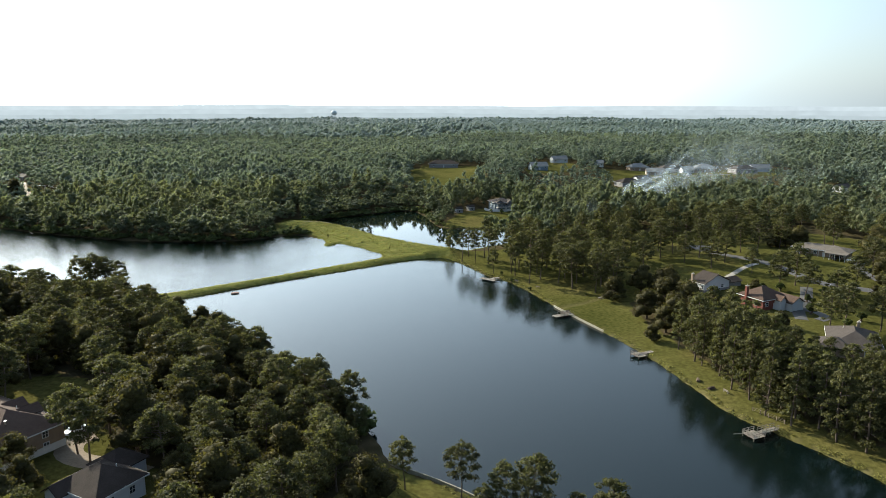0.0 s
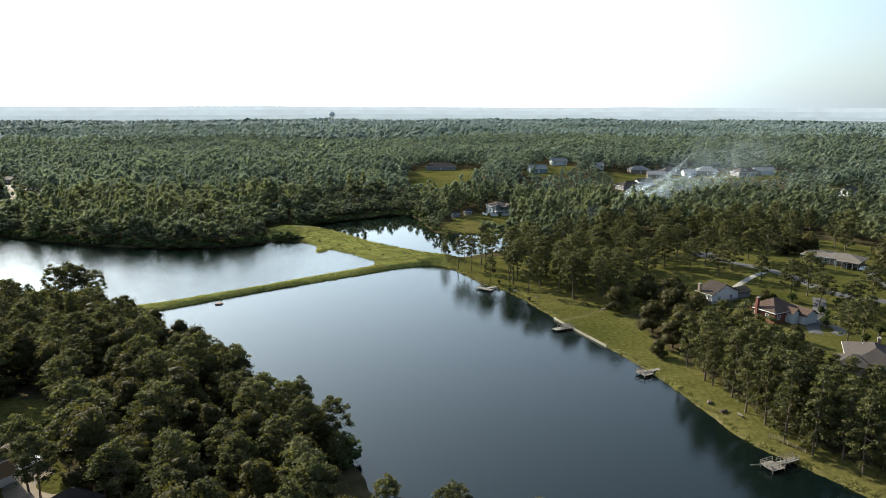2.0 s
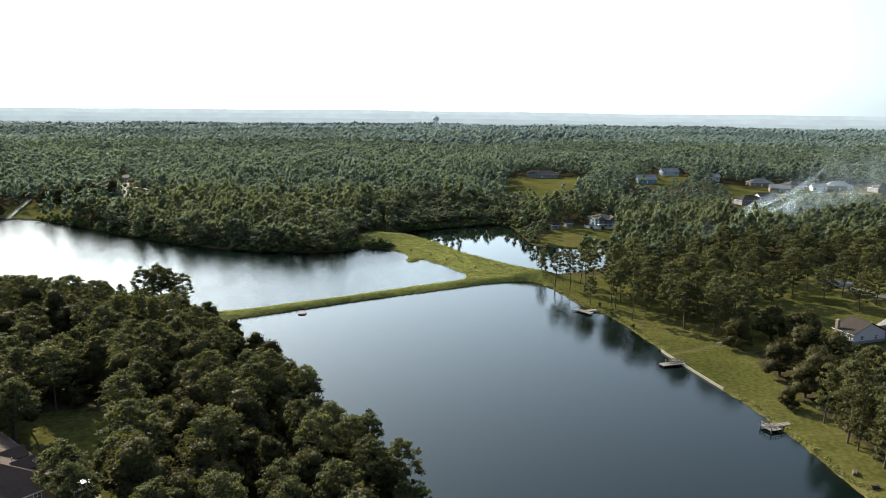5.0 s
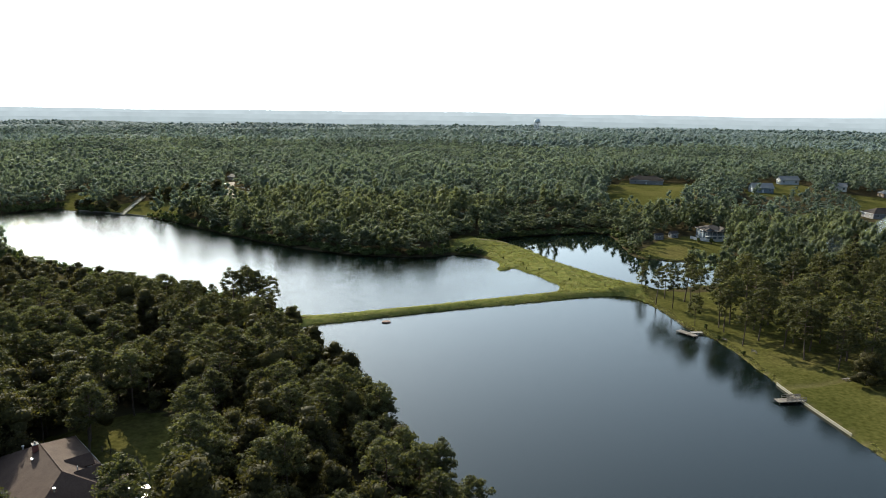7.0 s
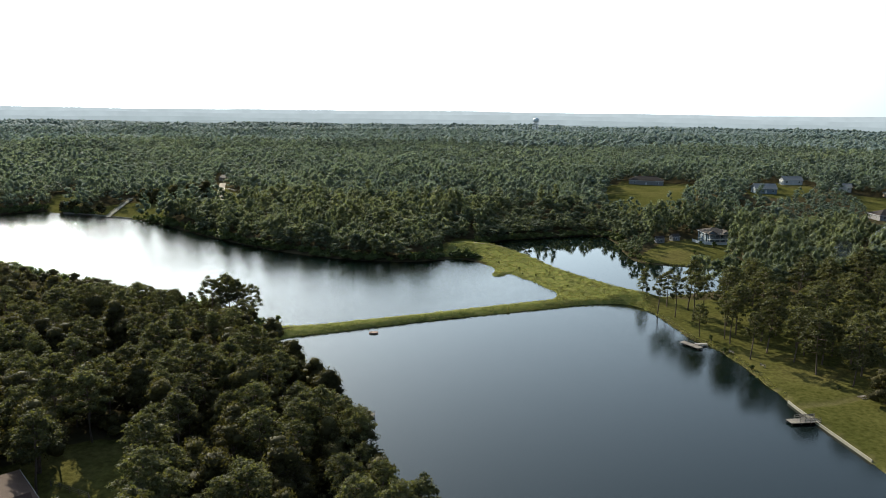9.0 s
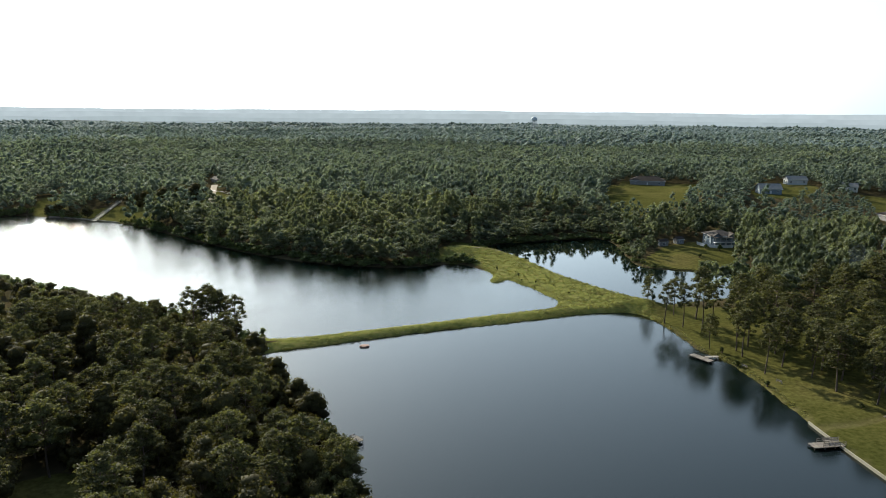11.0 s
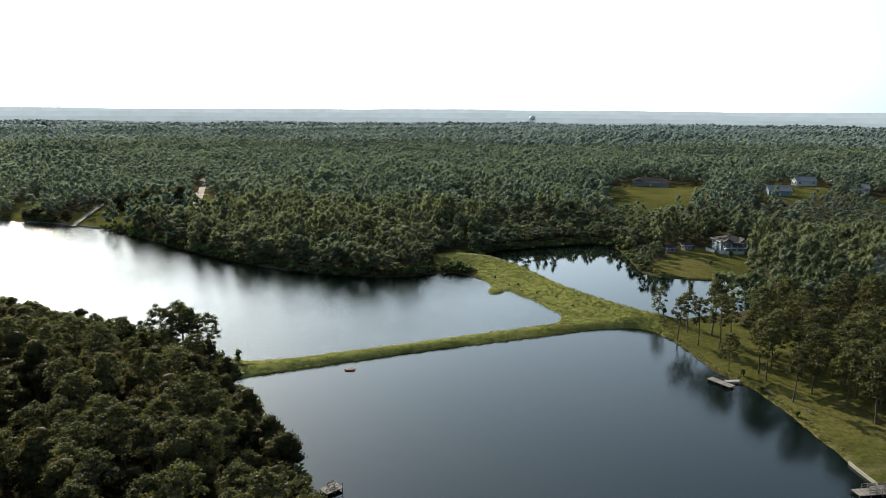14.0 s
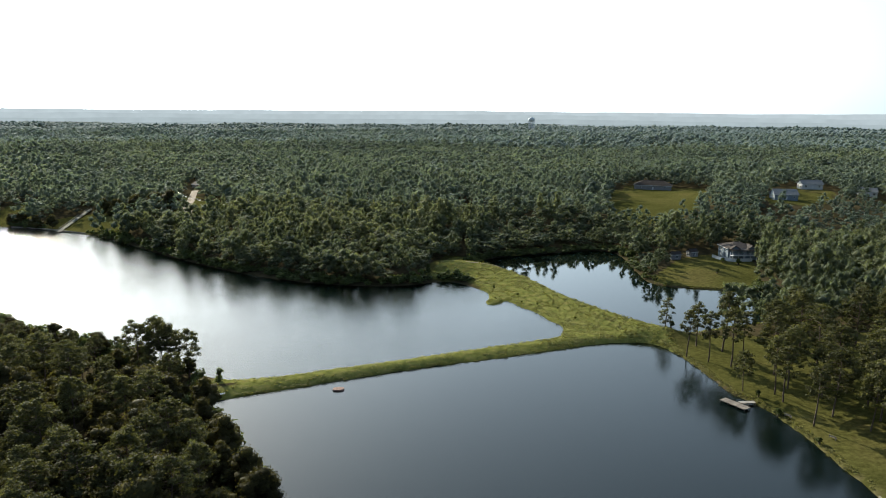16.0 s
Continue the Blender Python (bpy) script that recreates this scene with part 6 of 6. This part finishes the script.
def picnic_table(x, y, rz, label):
    e = thing("picnic_table", label, "picnic table", x, y, gz(x, y), rz)
    for k in range(5):
        bm = bmesh.new()
        box(bm, 0, -0.32 + k * 0.16, 0.74, 1.8, 0.14, 0.04)
        part("top_board", bm, PLANK, e)
    for v in (-0.72, 0.72):
        bm = bmesh.new()
        box(bm, 0, v, 0.44, 1.8, 0.26, 0.04)
        part("seat", bm, PLANK, e)
    for u in (-0.65, 0.65):
        for s in (-1, 1):
            bm = bmesh.new()
            rod(bm, (u, s * 0.2, 0.72), (u, s * 0.75, 0.0), 0.045, 6)
            part("leg", bm, POST, e)
        bm = bmesh.new()
        box(bm, u, 0, 0.4, 0.06, 1.6, 0.09)
        part("crossbeam", bm, POST, e)


picnic_table(56.5, 236, 30, "weathered picnic table under park pines")
picnic_table(80, 268, 60, "weathered picnic table among park pines")


def mailbox(x, y, rz):
    e = thing("mailbox", "white mailbox on a timber post beside the drive", "mailbox", x, y, gz(x, y), rz)
    bm = bmesh.new()
    box(bm, 0, 0, 0.5, 0.1, 0.1, 1.1)
    part("post", bm, POST, e)
    bm = bmesh.new()
    box(bm, 0, 0, 1.12, 0.48, 0.2, 0.2, 0, 0.04)
    part("box", bm, TRIM, e)


mailbox(131.5, 266, 30)
mailbox(139.5, 238, 60)

# an open-sided timber play tower behind the brick house
play = thing("play_tower", "dark timber play tower with railings on the lawn", "play tower", -80.5, 131.0, gz(-80.5, 131.0), -25)
for u in (-1.1, 1.1):
    for v in (-0.9, 0.9):
        bm = bmesh.new()
        box(bm, u, v, 1.35, 0.12, 0.12, 2.9)
        part("post", bm, POST, play)
bm = bmesh.new()
box(bm, 0, 0, 1.3, 2.3, 1.9, 0.08)
part("platform", bm, POST, play)
for v in (-0.92, 0.92):
    bm = bmesh.new()
    for h in (1.6, 1.9, 2.2):
        box(bm, 0, v, h, 2.2, 0.05, 0.1)
    part("railing", bm, POST, play)
bm = bmesh.new()
for k in range(5):
    box(bm, -1.3 - 0.22 * k, 0, 1.15 - 0.25 * k, 0.24, 0.8, 0.05)
part("stair", bm, POST, play)
shed_e = thing("garden_canopy", "white garden canopy on slim metal poles", "canopy", -97.5, 131.5, gz(-97.5, 131.5), 10)
for u in (-1.3, 1.3):
    for v in (-1.3, 1.3):
        bm = bmesh.new()
        rod(bm, (u, v, 0), (u, v, 2.1), 0.03, 6)
        part("pole", bm, METAL, shed_e)
bm = bmesh.new()
bmesh.ops.create_cone(bm, cap_ends=True, segments=4, radius1=2.05, radius2=0.05, depth=0.9, matrix=Matrix.Translation((0, 0, 2.55)) @ Matrix.Rotation(math.pi / 4, 4, "Z"))
part("canopy", bm, TRIM, shed_e)

# ---- smoke from two small fires ----
def smoke_material():
    m = bpy.data.materials.new("thin_white_smoke")
    m.use_nodes = True
    n, l = m.node_tree.nodes, m.node_tree.links
    n.clear()
    out, mix, clear, back, front, half, at, mul, tc, tx, mr = (n.new("ShaderNode" + k) for k in (
        "OutputMaterial", "MixShader", "BsdfTransparent", "BsdfTranslucent", "BsdfDiffuse", "MixShader", "Attribute", "Math", "TexCoord", "TexNoise", "MapRange"))
    back.inputs["Color"].default_value = front.inputs["Color"].default_value = (0.56, 0.66, 0.74, 1)
    at.attribute_name = "thick"
    tx.inputs["Scale"].default_value, tx.inputs["Detail"].default_value, tx.inputs["Roughness"].default_value = 0.075, 5, 0.6
    tx.inputs["Distortion"].default_value = 0.8
    l.new(tc.outputs["Object"], tx.inputs["Vector"])
    mr.inputs["From Min"].default_value, mr.inputs["From Max"].default_value = 0.36, 0.68
    l.new(tx.outputs["Fac"], mr.inputs["Value"])
    mul.operation = "MULTIPLY"
    l.new(at.outputs["Fac"], mul.inputs[0])
    l.new(mr.outputs["Result"], mul.inputs[1])
    half.inputs["Fac"].default_value = 0.5
    l.new(back.outputs[0], half.inputs[1])
    l.new(front.outputs[0], half.inputs[2])
    l.new(mul.outputs[0], mix.inputs["Fac"])
    l.new(clear.outputs[0], mix.inputs[1])
    l.new(half.outputs[0], mix.inputs[2])
    l.new(mix.outputs[0], out.inputs["Surface"])
    return m


SMOKE = smoke_material()


def plume(label, path, seed, dense, veils=3):
    """Drifting smoke: a few billowing veils, one behind another, that thin out towards their edges. path: x, y, z and half-height."""
    r = np.random.RandomState(seed)
    p = np.array(path, float)
    along = np.linspace(0, 1, 40)
    knots = np.linspace(0, 1, len(p))
    line = np.stack([np.interp(along, knots, p[:, k]) for k in range(4)], 1)
    for _ in range(3):
        line[1:-1] = (line[:-2] + line[1:-1] * 2 + line[2:]) / 4
    V, F, A = [], [], []
    rows = 15
    for v in range(veils):
        ph = r.rand(4) * 6.28
        base = len(V)
        for i, (x, y, z, h) in enumerate(line):
            u = along[i]
            for j in range(rows):
                q = j / (rows - 1) * 2 - 1
                off = h * 0.55 * math.sin(5 * u + 2.2 * q + ph[0]) + h * 0.3 * math.sin(11 * u - 4 * q + ph[1]) + (v - (veils - 1) / 2) * h * 0.5
                V.append((x + off * 0.75, y - off * 0.65, z + h * (q + 0.18 * math.sin(7 * u + ph[2]))))
                A.append(dense * math.sin(math.pi * min(1.0, u * 3.2 + 0.06) / 2) * (1 - u) ** 1.1 * max(0.0, 1 - q * q) ** 1.5)
        for i in range(len(line) - 1):
            for j in range(rows - 1):
                a = base + i * rows + j
                F += [(a, a + rows, a + rows + 1), (a, a + rows + 1, a + 1)]
    me = sheet("smoke", np.array(V), np.array(F), SMOKE, True)
    at = me.attributes.new("thick", "FLOAT", "POINT")
    at.data.foreach_set("value", np.array(A, np.float32))
    ob = new("smoke", me)
    ob.visible_shadow = False
    tagged(ob, label, "smoke", kind="stuff")


plume("thin white smoke drifting from a garden fire among trees", [(100, 394, 8, 1.5), (106, 399, 13, 5), (120, 411, 18, 9), (140, 425, 23.5, 13), (158, 440, 29, 16), (200, 480, 35, 20), (270, 530, 39, 24)], 3, 0.42, 4)
plume("small puff of white smoke rising between pines", [(72, 352, 4, 1.2), (73, 353, 9, 2.6), (76, 356, 14, 3.6), (83, 360, 18, 4.2)], 4, 0.6, 2)
